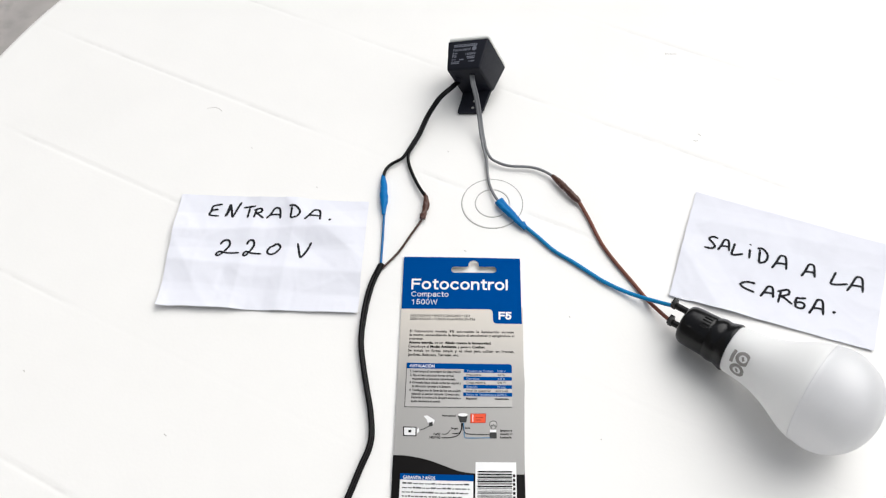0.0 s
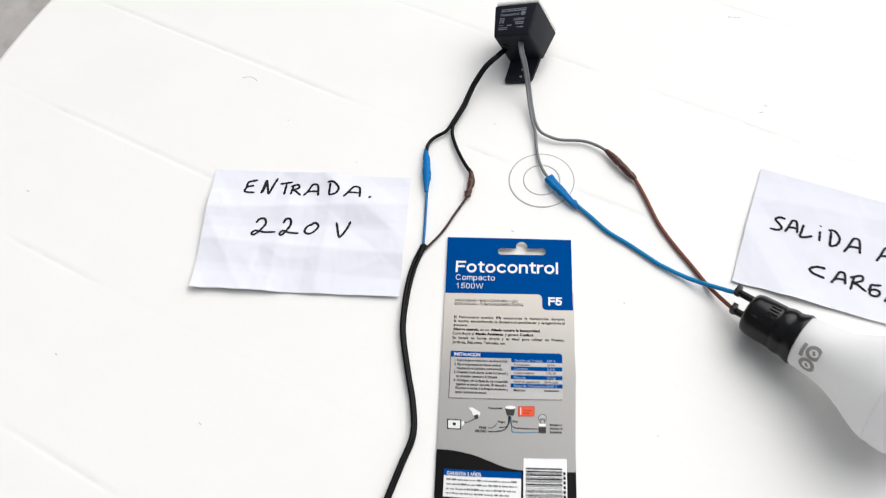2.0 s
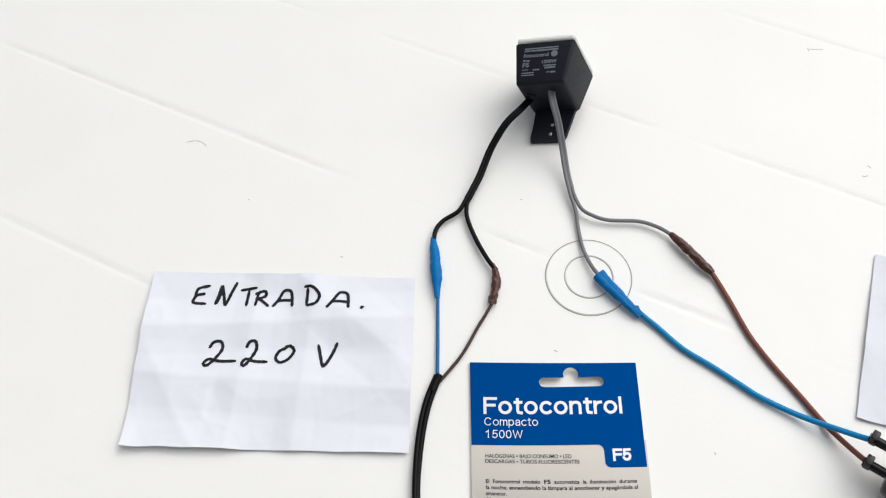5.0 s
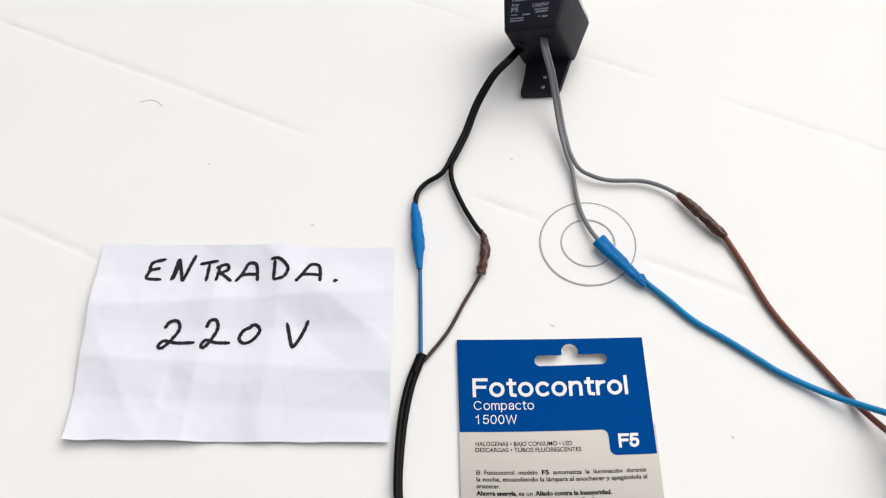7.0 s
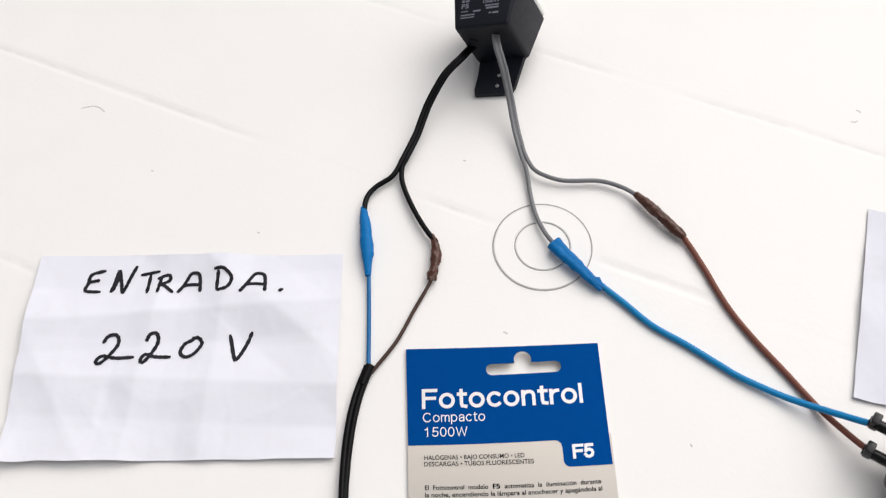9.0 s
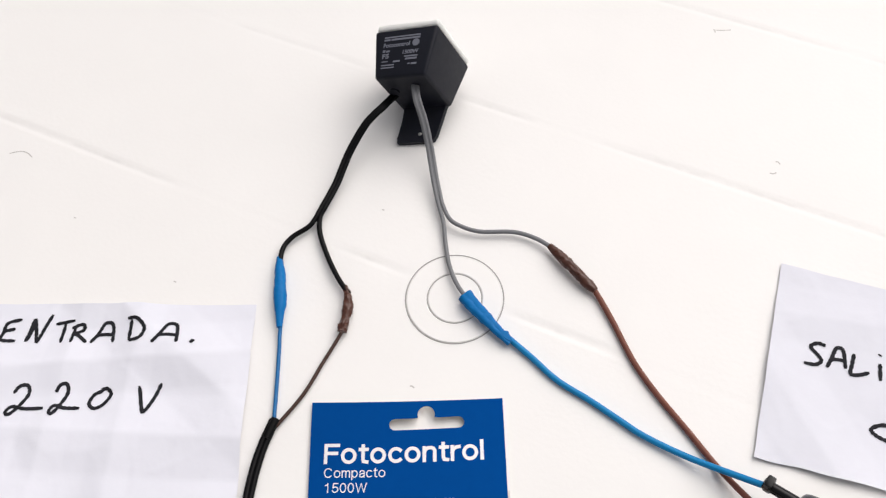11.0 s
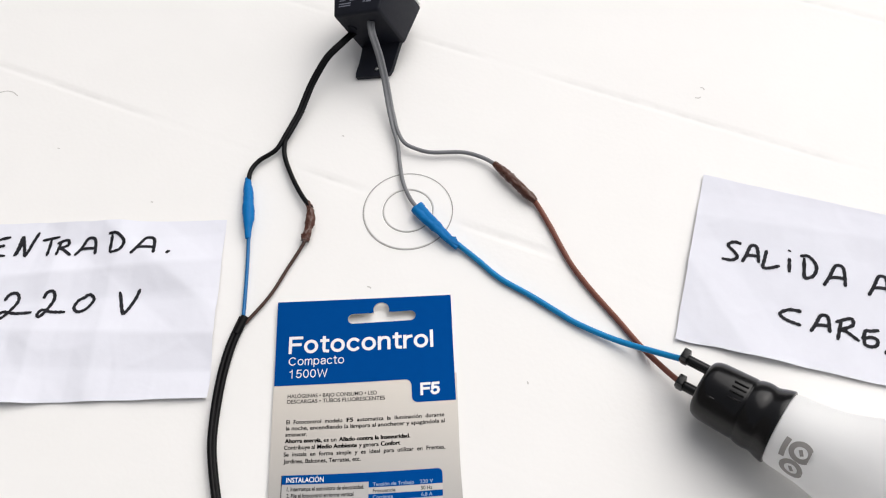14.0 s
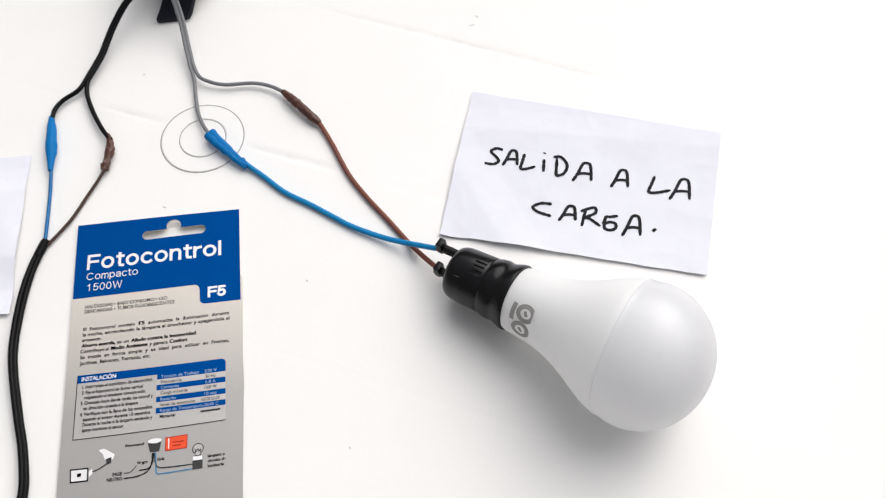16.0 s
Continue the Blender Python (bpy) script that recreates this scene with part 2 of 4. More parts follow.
def ribbon(bm, line, width, lift):
    """A flat stroke with round ends along a line of (x, y); lift gives its height at a place."""
    pts = [Vector((p[0], p[1])) for p in line]
    left, right = [], []
    n = len(pts)
    for i, c in enumerate(pts):
        t = pts[min(i + 1, n - 1)] - pts[max(i - 1, 0)]
        t = t.normalized() if t.length > 1e-9 else Vector((1, 0))
        w = width / 2 * (1 + 0.16 * math.sin(2.3 * i + c.x * 900)) * (0.6 if i in (0, n - 1) else 1)
        s = Vector((-t.y, t.x)) * w
        for side, sign in ((left, 1), (right, -1)):
            q = c + s * sign
            side.append(bm.verts.new((q.x, q.y, lift(q.x, q.y))))
    for i in range(n - 1):
        bm.faces.new((left[i], left[i + 1], right[i + 1], right[i]))


def text(name, words, x, y, width, cap, material, parent, z, bold=0.0, strike=0.0):
    """Flat printed words: left end, baseline, width and capital height in metres, in the parent's plane; strike: printed again so far to the right."""
    cu = bpy.data.curves.new(name, "FONT")
    cu.body = words
    cu.size = cap / 0.70
    cu.offset = bold
    tmp = bpy.data.objects.new(name, cu)
    scene.collection.objects.link(tmp)
    me = bpy.data.meshes.new_from_object(tmp.evaluated_get(bpy.context.evaluated_depsgraph_get()))
    bpy.data.objects.remove(tmp)
    xs = [v.co.x for v in me.vertices]
    lo, hi = min(xs), max(xs)
    sx = width / (hi - lo)
    for v in me.vertices:
        v.co = Vector((x + (v.co.x - lo) * sx, y + v.co.y, z))
    if strike:
        bm = bmesh.new()
        bm.from_mesh(me)
        again = bmesh.ops.duplicate(bm, geom=bm.verts[:] + bm.edges[:] + bm.faces[:])["geom"]
        bmesh.ops.translate(bm, verts=[g for g in again if isinstance(g, bmesh.types.BMVert)], vec=(strike, 0, 0.000004))
        bm.to_mesh(me)
        bm.free()
    me.materials.clear()
    me.materials.append(material)
    ob = new(name, me)
    ob.parent = parent
    return tagged(ob, kind="stuff")


# strokes of a plain sans serif in a box of capital height 1: advance, then lines; "o" stands for a ring: centre and half axes, from and to in degrees
X = 0.74
SANS = {
    "F": (0.55, [[(0.0, 1.0), (0.0, 0.0)], [(0.0, 1.0), (0.50, 1.0)], [(0.0, 0.53), (0.44, 0.53)]]),
    "C": (0.76, [("o", 0.34, 0.5, 0.34, 0.5, 42, 318)]),
    "o": (0.58, [("o", 0.25, X / 2, 0.25, X / 2, 0, 360)]),
    "c": (0.52, [("o", 0.25, X / 2, 0.25, X / 2, 48, 312)]),
    "t": (0.33, [[(0.11, 0.95), (0.11, 0.16), (0.14, 0.03), (0.27, 0.0)], [(0.0, X), (0.27, X)]]),
    "n": (0.51, [[(0.0, 0.0), (0.0, X)], [(0.0, 0.48), (0.05, 0.64), (0.16, 0.73), (0.28, 0.74), (0.37, 0.69), (0.42, 0.56), (0.42, 0.0)]]),
    "r": (0.32, [[(0.0, 0.0), (0.0, X)], [(0.0, 0.44), (0.06, 0.62), (0.16, 0.71), (0.27, 0.73)]]),
    "l": (0.10, [[(0.0, 0.0), (0.0, 1.0)]]),
    "m": (0.75, [[(0.0, 0.0), (0.0, X)], [(0.0, 0.48), (0.06, 0.66), (0.18, 0.74), (0.29, 0.69), (0.33, 0.54), (0.33, 0.0)], [(0.33, 0.48), (0.39, 0.66), (0.51, 0.74), (0.62, 0.69), (0.66, 0.54), (0.66, 0.0)]]),
    "p": (0.55, [[(0.0, -0.28), (0.0, X)], ("o", 0.23, X / 2, 0.23, X / 2, 0, 360)]),
    "a": (0.50, [[(0.03, 0.55), (0.08, 0.69), (0.22, 0.74), (0.36, 0.70), (0.41, 0.58), (0.41, 0.0)], [(0.41, 0.44), (0.22, 0.40), (0.05, 0.32), (0.01, 0.16), (0.08, 0.02), (0.22, 0.0), (0.36, 0.10), (0.41, 0.24)]]),
    "1": (0.58, [[(0.08, 0.76), (0.20, 0.82), (0.28, 1.0), (0.28, 0.0)]]),
    "5": (0.54, [[(0.42, 1.0), (0.08, 1.0), (0.04, 0.52)], [(0.05, 0.50), (0.14, 0.59), (0.28, 0.61), (0.40, 0.52), (0.44, 0.33), (0.38, 0.10), (0.22, 0.0), (0.08, 0.04), (0.0, 0.20)]]),
    "0": (0.54, [("o", 0.22, 0.5, 0.22, 0.5, 0, 360)]),
    "W": (0.95, [[(0.0, 1.0), (0.20, 0.0), (0.42, 0.96), (0.64, 0.0), (0.84, 1.0)]]),
}


def lettering(name, words, x, y, width, cap, weight, material, parent, z, gap=0.0, apart=False):
    """Printed letters drawn from strokes of one weight (a share of the capital height), set to the width."""
    lines, pen = [], 0.0
    for ch in words:
        advance, strokes = SANS[ch]
        lines.append([])
        for q in strokes:
            if q[0] == "o":
                n = 28
                line = [(q[1] + q[3] * math.cos(radians(q[5] + (q[6] - q[5]) * k / n)), q[2] + q[4] * math.sin(radians(q[5] + (q[6] - q[5]) * k / n))) for k in range(n + 1)]
            else:
                line = q
            lines[-1].append([(pen + a, b) for a, b in line])
        pen += advance + gap + weight * 0.55
    far = max(a for letter in lines for line in letter for a, b in line)
    half = weight * cap / 2
    sx, sy = (width - 2 * half) / far, cap - 2 * half
    bm = bmesh.new()
    for letter in lines:
        for n, line in enumerate(letter):
            pts = [Vector((x + half + a * sx, y + half + b * sy)) for a, b in line]
            closed = (pts[0] - pts[-1]).length < 1e-7
            if closed:
                pts = pts[:-1]
            else:
                pts[0] = pts[0] + (pts[0] - pts[1]).normalized() * half
                pts[-1] = pts[-1] + (pts[-1] - pts[-2]).normalized() * half
            left, right = [], []
            for i, c in enumerate(pts):
                before = pts[i - 1] if closed or i else None
                after = pts[(i + 1) % len(pts)] if closed or i < len(pts) - 1 else None
                d0 = (c - before).normalized() if before is not None else (after - c).normalized()
                d1 = (after - c).normalized() if after is not None else d0
                side = Vector((-(d0 + d1).y, (d0 + d1).x)).normalized()
                reach = half / max(0.45, side.dot(Vector((-d0.y, d0.x))))
                for row, sign in ((left, 1), (right, -1)):
                    q = c + side * reach * sign
                    row.append(bm.verts.new((q.x, q.y, z + 0.000004 * n)))
            for i in range(len(pts) if closed else len(pts) - 1):
                j = (i + 1) % len(pts)
                bm.faces.new((left[i], left[j], right[j], right[i]))
        if apart:
            part(name, bm, material, parent, smooth=False)
            bm = bmesh.new()
    if apart:
        bm.free()
    else:
        part(name, bm, material, parent, smooth=False)


# ---- the floor and the table ----
TOP = 0.73
CENTRE = (0.0710, 0.4503)
RADIUS = 0.403

bm = bmesh.new()
box(bm, -30, 30, -30, 30, -0.1, 0.0)
tagged(part("floor", bm, FLOOR, None, smooth=False), "worn grey-beige cement floor under the table", "floor", kind="structure")

# unseen walls added to hold back sky light; their dark grey keeps fill low
WALL_GREY = mat("dark grey of unseen walls", (0.22, 0.215, 0.205), 0.85, vary=0.05, scale=8, bump=0.4, bump_scale=90, stain=0.2, stain_scale=2)
for name, dims in (("wall_south", (-1.8, 3.0, -1.2, -1.0, 0.0, 1.9)), ("wall_north", (-1.8, 3.0, 3.2, 3.4, 0.0, 2.0)), ("wall_west", (-2.0, -1.8, -1.2, 3.4, 0.0, 2.4)), ("wall_east", (3.0, 3.2, -1.2, 3.4, 0.0, 2.0))):
    bm = bmesh.new()
    box(bm, *dims)
    tagged(part(name, bm, WALL_GREY, None, smooth=False), "unseen plain grey wall added round the table for the light", "wall", kind="structure")

table = thing("round_table", pose(CENTRE[0], CENTRE[1], 0, 0, 0, -28.0), "round white moulded plastic table with shallow parallel grooves", "table")
bm = bmesh.new()
PITCH, inner = 0.0940, RADIUS - 0.008
# dirty stretches of each groove: from, to along it (mm) and how dirty
DIRTY = {-3: [(-200, -110, 0.5)], -2: [(-280, -200, 0.5)], -1: [(-330, -180, 0.62)], 0: [(-365, -135, 0.65), (-56, -18, 0.75), (20, 74, 0.8)],
         1: [(-300, -205, 0.45), (-165, -84, 0.42), (-42, 0, 0.8), (24, 176, 0.55)], 2: [(8, 120, 0.5), (125, 215, 0.6)]}


def dirt_share(g, x):
    """How dirty the groove number g is at x, fading out at the ends of each stretch."""
    best = 0.0
    for x0, x1, k in DIRTY.get(g, ()):
        best = max(best, k * min(1.0, max(0.0, (x * 1000 - x0) / 14), 1.0) * min(1.0, max(0.0, (x1 - x * 1000) / 14)))
    return best


vs = sorted({round(inner * math.sin(math.pi / 2 * k / 70), 5) for k in range(-69, 70)} | {round(0.003 + g * PITCH + d, 5) for g in range(-4, 4) for d in (-0.0034, -0.0028, -0.0021, -0.0015, -0.0009, -0.0004, 0.0004, 0.0009, 0.0015, 0.0021, 0.0028, 0.0034) if abs(0.003 + g * PITCH) < inner - 0.006})
COLS = 120
rows_made, dirt = [], []
for v in vs:
    g = (v - 0.003) / PITCH
    off = abs(g - round(g)) * PITCH
    deep = 0.00034 * (0.5 + 0.5 * math.cos(math.pi * min(1.0, off / 0.0034)))
    u = math.sqrt(inner ** 2 - v ** 2)
    row = []
    for k in range(COLS + 1):
        x = u * (2 * k / COLS - 1)
        worn = 0.12 + 0.75 * dirt_share(round(g), x)
        dirt.append(dirt_share(round(g), x) * (0.34 if off < 0.0006 else 0.16 if off < 0.0014 else 0.0))
        row.append(bm.verts.new((x, v, TOP - deep * worn)))
    rows_made.append(row)
for a, b in zip(rows_made, rows_made[1:]):
    for k in range(COLS):
        bm.faces.new((a[k], a[k + 1], b[k + 1], b[k]))
tabletop = part("tabletop", bm, TABLETOP_PLASTIC, table)
tabletop.data.attributes.new("dirt", "FLOAT", "POINT").data.foreach_set("value", dirt)
bm = bmesh.new()
prof = [(TOP - 0.0002, inner - 0.002), (TOP, inner + 0.001)]
prof += [(TOP - 0.007 + 0.007 * math.cos(radians(a)), RADIUS - 0.007 + 0.007 * math.sin(radians(a))) for a in range(10, 91, 16)]
prof += [(TOP - 0.032, RADIUS + 0.002), (TOP - 0.034, RADIUS), (TOP - 0.032, RADIUS - 0.003), (TOP - 0.010, RADIUS - 0.006), (TOP - 0.006, RADIUS - 0.010), (TOP - 0.006, 0.0)]
lathe(bm, prof, 160, cap=False)
bmesh.ops.rotate(bm, verts=bm.verts, matrix=Matrix.Rotation(radians(-90), 3, "Y"))
part("rim", bm, WHITE_PLASTIC, table)
for a in (45, 135, 225, 315):
    bm = bmesh.new()
    c, s = math.cos(radians(a)), math.sin(radians(a))
    tube(bm, [Vector((c * (0.27 + 0.07 * k / 6), s * (0.27 + 0.07 * k / 6), (TOP - 0.007) * (1 - k / 6))) for k in range(7)], lambda q: 0.030 - 0.010 * q, 16)
    part("leg", bm, WHITE_PLASTIC, table)

# plug of the parasol hole in the middle: two flush rings; thin grey rings paint the seams' dirt and the shade of their
# gaps
for r0, r1, name, m, h in ((0.0199, 0.0204, "seam", SEAM_DIRT_SHADE, 0.00012), (0.0110, 0.01138, "seam", SEAM_DIRT_SHADE, 0.00012)):
    bm = bmesh.new()
    ring_in, ring_out = [[bm.verts.new((r * math.cos(2 * math.pi * k / 96), r * math.sin(2 * math.pi * k / 96), TOP + h)) for k in range(96)] for r in (r0, r1)]
    for k in range(96):
        bm.faces.new((ring_in[k], ring_in[(k + 1) % 96], ring_out[(k + 1) % 96], ring_out[k]))
    part(name, bm, m, tabletop, "thin grey ring painted for seam dirt and gap shade")
for r0, r1 in ((0.0, 0.0109), (0.0115, 0.0198)):
    bm = bmesh.new()
    prof = [(TOP + 0.00005, r1), (TOP + 0.0003, r1 - 0.0003), (TOP + 0.0003, r0 + 0.0003 if r0 else 0.0)] + ([(TOP + 0.00005, r0)] if r0 else [])
    lathe(bm, prof, 96, cap=False)
    bmesh.ops.rotate(bm, verts=bm.verts, matrix=Matrix.Rotation(radians(-90), 3, "Y"))
    part("parasol_hole_plug", bm, WHITE_PLASTIC, tabletop)

# scuffs and specks on the plastic
to_table = table.matrix_world.inverted()
SCUFFS = [((-0.1305, 0.5425), (-0.1255, 0.5432), (-0.1220, 0.5420), (-0.1192, 0.5392)), ((0.2060, 0.5838), (0.2100, 0.5832), (0.2140, 0.5830)), ((0.2058, 0.5845), (0.2061, 0.5834), (0.2062, 0.5822)),
          ((0.2160, 0.5050), (0.2171, 0.5047), (0.2176, 0.5034)), ((0.2120, 0.4993), (0.2136, 0.4988), (0.2150, 0.4994)), ((0.0512, 0.4139), (0.0521, 0.4136), (0.0528, 0.4129)),
          ((0.1137, 0.3644), (0.1139, 0.3640), (0.1140, 0.3632)), ((0.0423, 0.4959), (0.0429, 0.4958), (0.0434, 0.4954)), ((-0.0945, 0.5044), (-0.0940, 0.5040), (-0.0934, 0.5039)),
          ((-0.0466, 0.4682), (-0.0460, 0.4680), (-0.0455, 0.4676)), ((-0.2126, 0.3375), (-0.2118, 0.3372), (-0.2112, 0.3362)), ((-0.1216, 0.2956), (-0.1208, 0.2948), (-0.1200, 0.2942)),
          ((0.1238, 0.2864), (0.1240, 0.2860), (0.1243, 0.2857)), ((-0.2600, 0.4525), (-0.2588, 0.4520), (-0.2577, 0.4514))]
for s in SCUFFS:
    bm = bmesh.new()
    line = spline([to_table @ Vector((x, y, 0)) for x, y in s], 6)
    ribbon(bm, line, 0.0006, lambda x, y: TOP + 0.0001)
    part("scuff", bm, SCUFF, tabletop, "small grey scuff mark")


# ---- handwritten paper notes ----
GLYPHS = {
    "E": [[(1, 1), (0.3, 0.82), (0.12, 0.4), (0, 0.06), (0.75, 0.0)], [(0.14, 0.46), (0.7, 0.56)]],
    "N": [[(0, 0.02), (0.16, 0.4), (0.3, 0.78), (0.35, 0.76), (0.4, 0.4), (0.45, 0.04), (0.5, 0.06), (0.72, 0.5), (1.0, 1)], [(0.06, 0.05), (0.2, 0.36), (0.33, 0.66)]],
    "T": [[(0, 0.86), (1, 1)], [(0.52, 0.9), (0.36, 0)]],
    "R": [[(0.12, 0), (0.34, 0.95)], [(0.08, 0.8), (0.72, 1), (0.78, 0.7), (0.3, 0.46), (0.5, 0.4), (1, 0.0)]],
    "A": [[(0, 0), (0.28, 0.42), (0.52, 0.88), (0.66, 1), (0.9, 0.97), (0.99, 0.72), (1, 0)], [(0.2, 0.38), (0.6, 0.42), (0.97, 0.38)]],
    "D": [[(0.16, 0.02), (0.26, 0.9)], [(0, 0.96), (0.55, 0.95), (1, 0.55), (0.75, 0.14), (0.16, 0.02)]],
    "2": [[(0.16, 0.72), (0.3, 0.95), (0.52, 0.98), (0.56, 0.7), (0.34, 0.3), (0.1, 0.02), (0, 0.1), (0.16, 0.28), (0.5, 0.2), (1, 0.2)]],
    "0": [[(0.62, 0.92), (0.2, 0.7), (0.0, 0.25), (0.25, 0.0), (0.68, 0.2), (1, 0.68), (0.82, 1), (0.5, 0.95)]],
    "V": [[(0, 0.9), (0.2, 0.1), (0.32, 0.02), (0.6, 0.35), (1, 1)]],
    "S": [[(1, 0.92), (0.66, 1), (0.36, 0.82), (0.62, 0.5), (0.76, 0.24), (0.5, 0.06), (0, 0.08)]],
    "L": [[(0.28, 1), (0.12, 0.5), (0, 0.06), (0.4, 0.02), (1, 0.16)]],
    "i": [[(0.5, 0.64), (0.3, 0)], [(0.55, 0.94), (0.75, 1)]],
    "C": [[(1, 0.92), (0.45, 1), (0, 0.72), (0.25, 0.34), (0.95, 0.0)]],
    "6": [[(1, 1), (0.5, 0.93), (0.22, 0.94), (0.1, 0.62), (0.05, 0.46), (0.5, 0.56), (0.86, 0.42), (0.8, 0.1), (0.45, 0.0), (0.12, 0.12), (0.1, 0.4)]],
    ".": [[(0, 0.2), (0.6, 0.9), (1, 0.5)]],
}


def paper_note(name, m, corners, rows, height, label, parts_label):
    """A sheet between four corners (mm) with a wavy height; rows: letter, foot, its width and height vectors (mm)."""
    note = thing(name, m, label, "paper")
    c = [Vector(q) / 1000 for q in corners]
    bm = bmesh.new()
    nu, nv = 110, 76
    grid = []
    for j in range(nv + 1):
        v = j / nv
        row = []
        for i in range(nu + 1):
            u = i / nu
            q = c[0] * (1 - u) * (1 - v) + c[1] * u * (1 - v) + c[2] * u * v + c[3] * (1 - u) * v
            wob = 0.0004 if j in (0, nv) or i in (0, nu) else 0.0
            q = q + Vector((noise.noise((q.x * 90, q.y * 90, 3)), noise.noise((q.x * 90, q.y * 90, 9)))) * wob
            row.append(bm.verts.new((q.x, q.y, height(q.x, q.y))))
        grid.append(row)
    faces = [bm.faces.new((grid[j][i], grid[j][i + 1], grid[j + 1][i + 1], grid[j + 1][i])) for j in range(nv) for i in range(nu)]
    ext = bmesh.ops.extrude_face_region(bm, geom=faces)["geom"]
    for v in ext:
        if isinstance(v, bmesh.types.BMVert):
            v.co.z += 0.00012
    sheet = part("sheet", bm, PAPER, note)
    for ch, ox, oy, rx, ry, ux, uy in rows:
        bm = bmesh.new()
        for stroke in GLYPHS[ch]:
            pts = [Vector(((ox + a * rx + b * ux) / 1000, (oy + a * ry + b * uy) / 1000, 0)) for a, b in stroke]
            ribbon(bm, spline(pts, 6), 0.0015, lambda x, y: height(x, y) + 0.0003)
        part("handwritten_letter", bm, INK, sheet, parts_label)
    return note


def crumple(x, y, amount, seed):
    soft = noise.noise((x * 22, y * 22, seed)) + 0.5 * noise.noise((x * 50, y * 50, seed + 5)) + 0.9
    crease = (1 - abs(noise.noise((x * 26, y * 34, seed + 11)))) ** 5 + 0.5 * (1 - abs(noise.noise((x * 60, y * 44, seed + 17)))) ** 6
    return amount * (soft + 0.42 * crease)


def ridge(x, y, x0, y0, angle, high, wide):
    """A fold line through (x0, y0) at that angle, falling off to both sides."""
    d = abs(-(x - x0) * math.sin(radians(angle)) + (y - y0) * math.cos(radians(angle)))
    return high * max(0.0, 1 - d / wide)


def height_entry(x, y):
    curl = 0.0026 * max(0.0, 1 - math.hypot(x, y) / 0.035) ** 2
    folds = ridge(x, y, 0.06, 0.060, 3, 0.0019, 0.014) + ridge(x, y, 0.06, 0.031, -3, 0.0018, 0.016) + ridge(x, y, 0.016, 0.024, -58, 0.0014, 0.018)
    folds += ridge(x, y, 0.047, 0.03, 86, 0.0009, 0.010) + ridge(x, y, 0.075, 0.03, 88, 0.0008, 0.009) + ridge(x, y, 0.108, 0.052, -40, 0.0018, 0.017)
    edge = 0.0012 * max(0.0, 1 - y / 0.012) * (0.5 + 0.5 * math.sin(x * 70))
    return 0.0003 + crumple(x, y, 0.0007, 2) + curl + folds + edge


def height_exit(x, y):
    lift = 0.0008 * max(0.0, 1 - y / 0.03) ** 2 * math.exp(-((x - 0.038) / 0.045) ** 2)
    folds = ridge(x, y, 0.018, 0.016, -52, 0.0012, 0.016) + ridge(x, y, 0.06, 0.066, 4, 0.0007, 0.012)
    return 0.0003 + crumple(x, y, 0.0006, 7) + lift + folds


ENTRADA = [("E", 19.2, 69.3, 8.3, 0.0, -1.5, 9.7), ("N", 29.6, 68.6, 10.8, 0.0, -1.8, 12.4), ("T", 41.8, 68.0, 8.2, 0.0, -1.3, 10.1), ("R", 48.2, 68.0, 7.3, 0.0, -1.0, 8.2),
           ("A", 57.2, 67.9, 9.4, 0.0, -1.0, 8.7), ("D", 72.4, 67.9, 7.3, 0.0, -1.1, 10.5), ("A", 83.0, 67.0, 10.2, 0.0, -0.8, 8.8), (".", 99.0, 66.4, 1.2, 0.0, -0.1, 1.5)]
VOLTS = [("2", 29.9, 37.6, 15.1, 0.1, -1.9, 12.4), ("2", 47.6, 37.6, 11.6, 0.1, -1.7, 12.6), ("0", 62.4, 40.1, 8.4, 0.0, -0.9, 8.1), ("V", 82.0, 38.5, 8.8, 0.0, -1.1, 11.8)]
SALIDA = [("S", 14.1, 41.3, 8.8, 1.5, -1.5, 9.5), ("A", 22.6, 42.6, 6.8, 1.2, -1.2, 8.4), ("L", 31.4, 41.7, 6.8, 1.2, -1.2, 8.8), ("i", 41.6, 42.0, 1.8, 0.3, -1.4, 10.8),
          ("D", 47.2, 40.1, 6.3, 1.1, -1.4, 11.5), ("A", 56.2, 39.0, 8.6, 1.5, -1.1, 9.8), ("A", 74.1, 38.7, 7.8, 1.4, -0.9, 9.6), ("L", 91.8, 38.7, 9.9, 1.7, -0.6, 9.4), ("A", 101.3, 36.6, 9.2, 1.6, -0.6, 11.3)]
CARGA = [("C", 40.5, 17.0, 8.6, 1.5, -0.9, 6.8), ("A", 52.3, 16.5, 7.5, 1.3, -0.9, 7.8), ("R", 61.8, 15.1, 9.5, 1.7, -1.1, 10.0), ("6", 72.7, 15.0, 6.7, 1.2, -0.7, 7.4), ("A", 81.4, 13.6, 8.1, 1.4, -0.9, 10.4), (".", 95.0, 17.9, 1.3, 0.2, -0.1, 1.5)]
paper_note("paper_note", pose(-0.1393, 0.3780, TOP, 0, 0, -3.95), [(0, 0), (124.8, 0), (123.4, 84.2), (-2.9, 86.5)], ENTRADA + VOLTS, height_entry, "creased white paper note handwritten ENTRADA 220 V on the table", "black marker letter")
paper_note("paper_note", pose(0.1756, 0.3763, TOP, 0, 0, -20.0), [(0, 0), (119.8, 0), (123.8, 79.2), (1.4, 83.7)], SALIDA + CARGA, height_exit, "white paper note handwritten SALIDA A LA CARGA beside the bulb", "black marker letter")


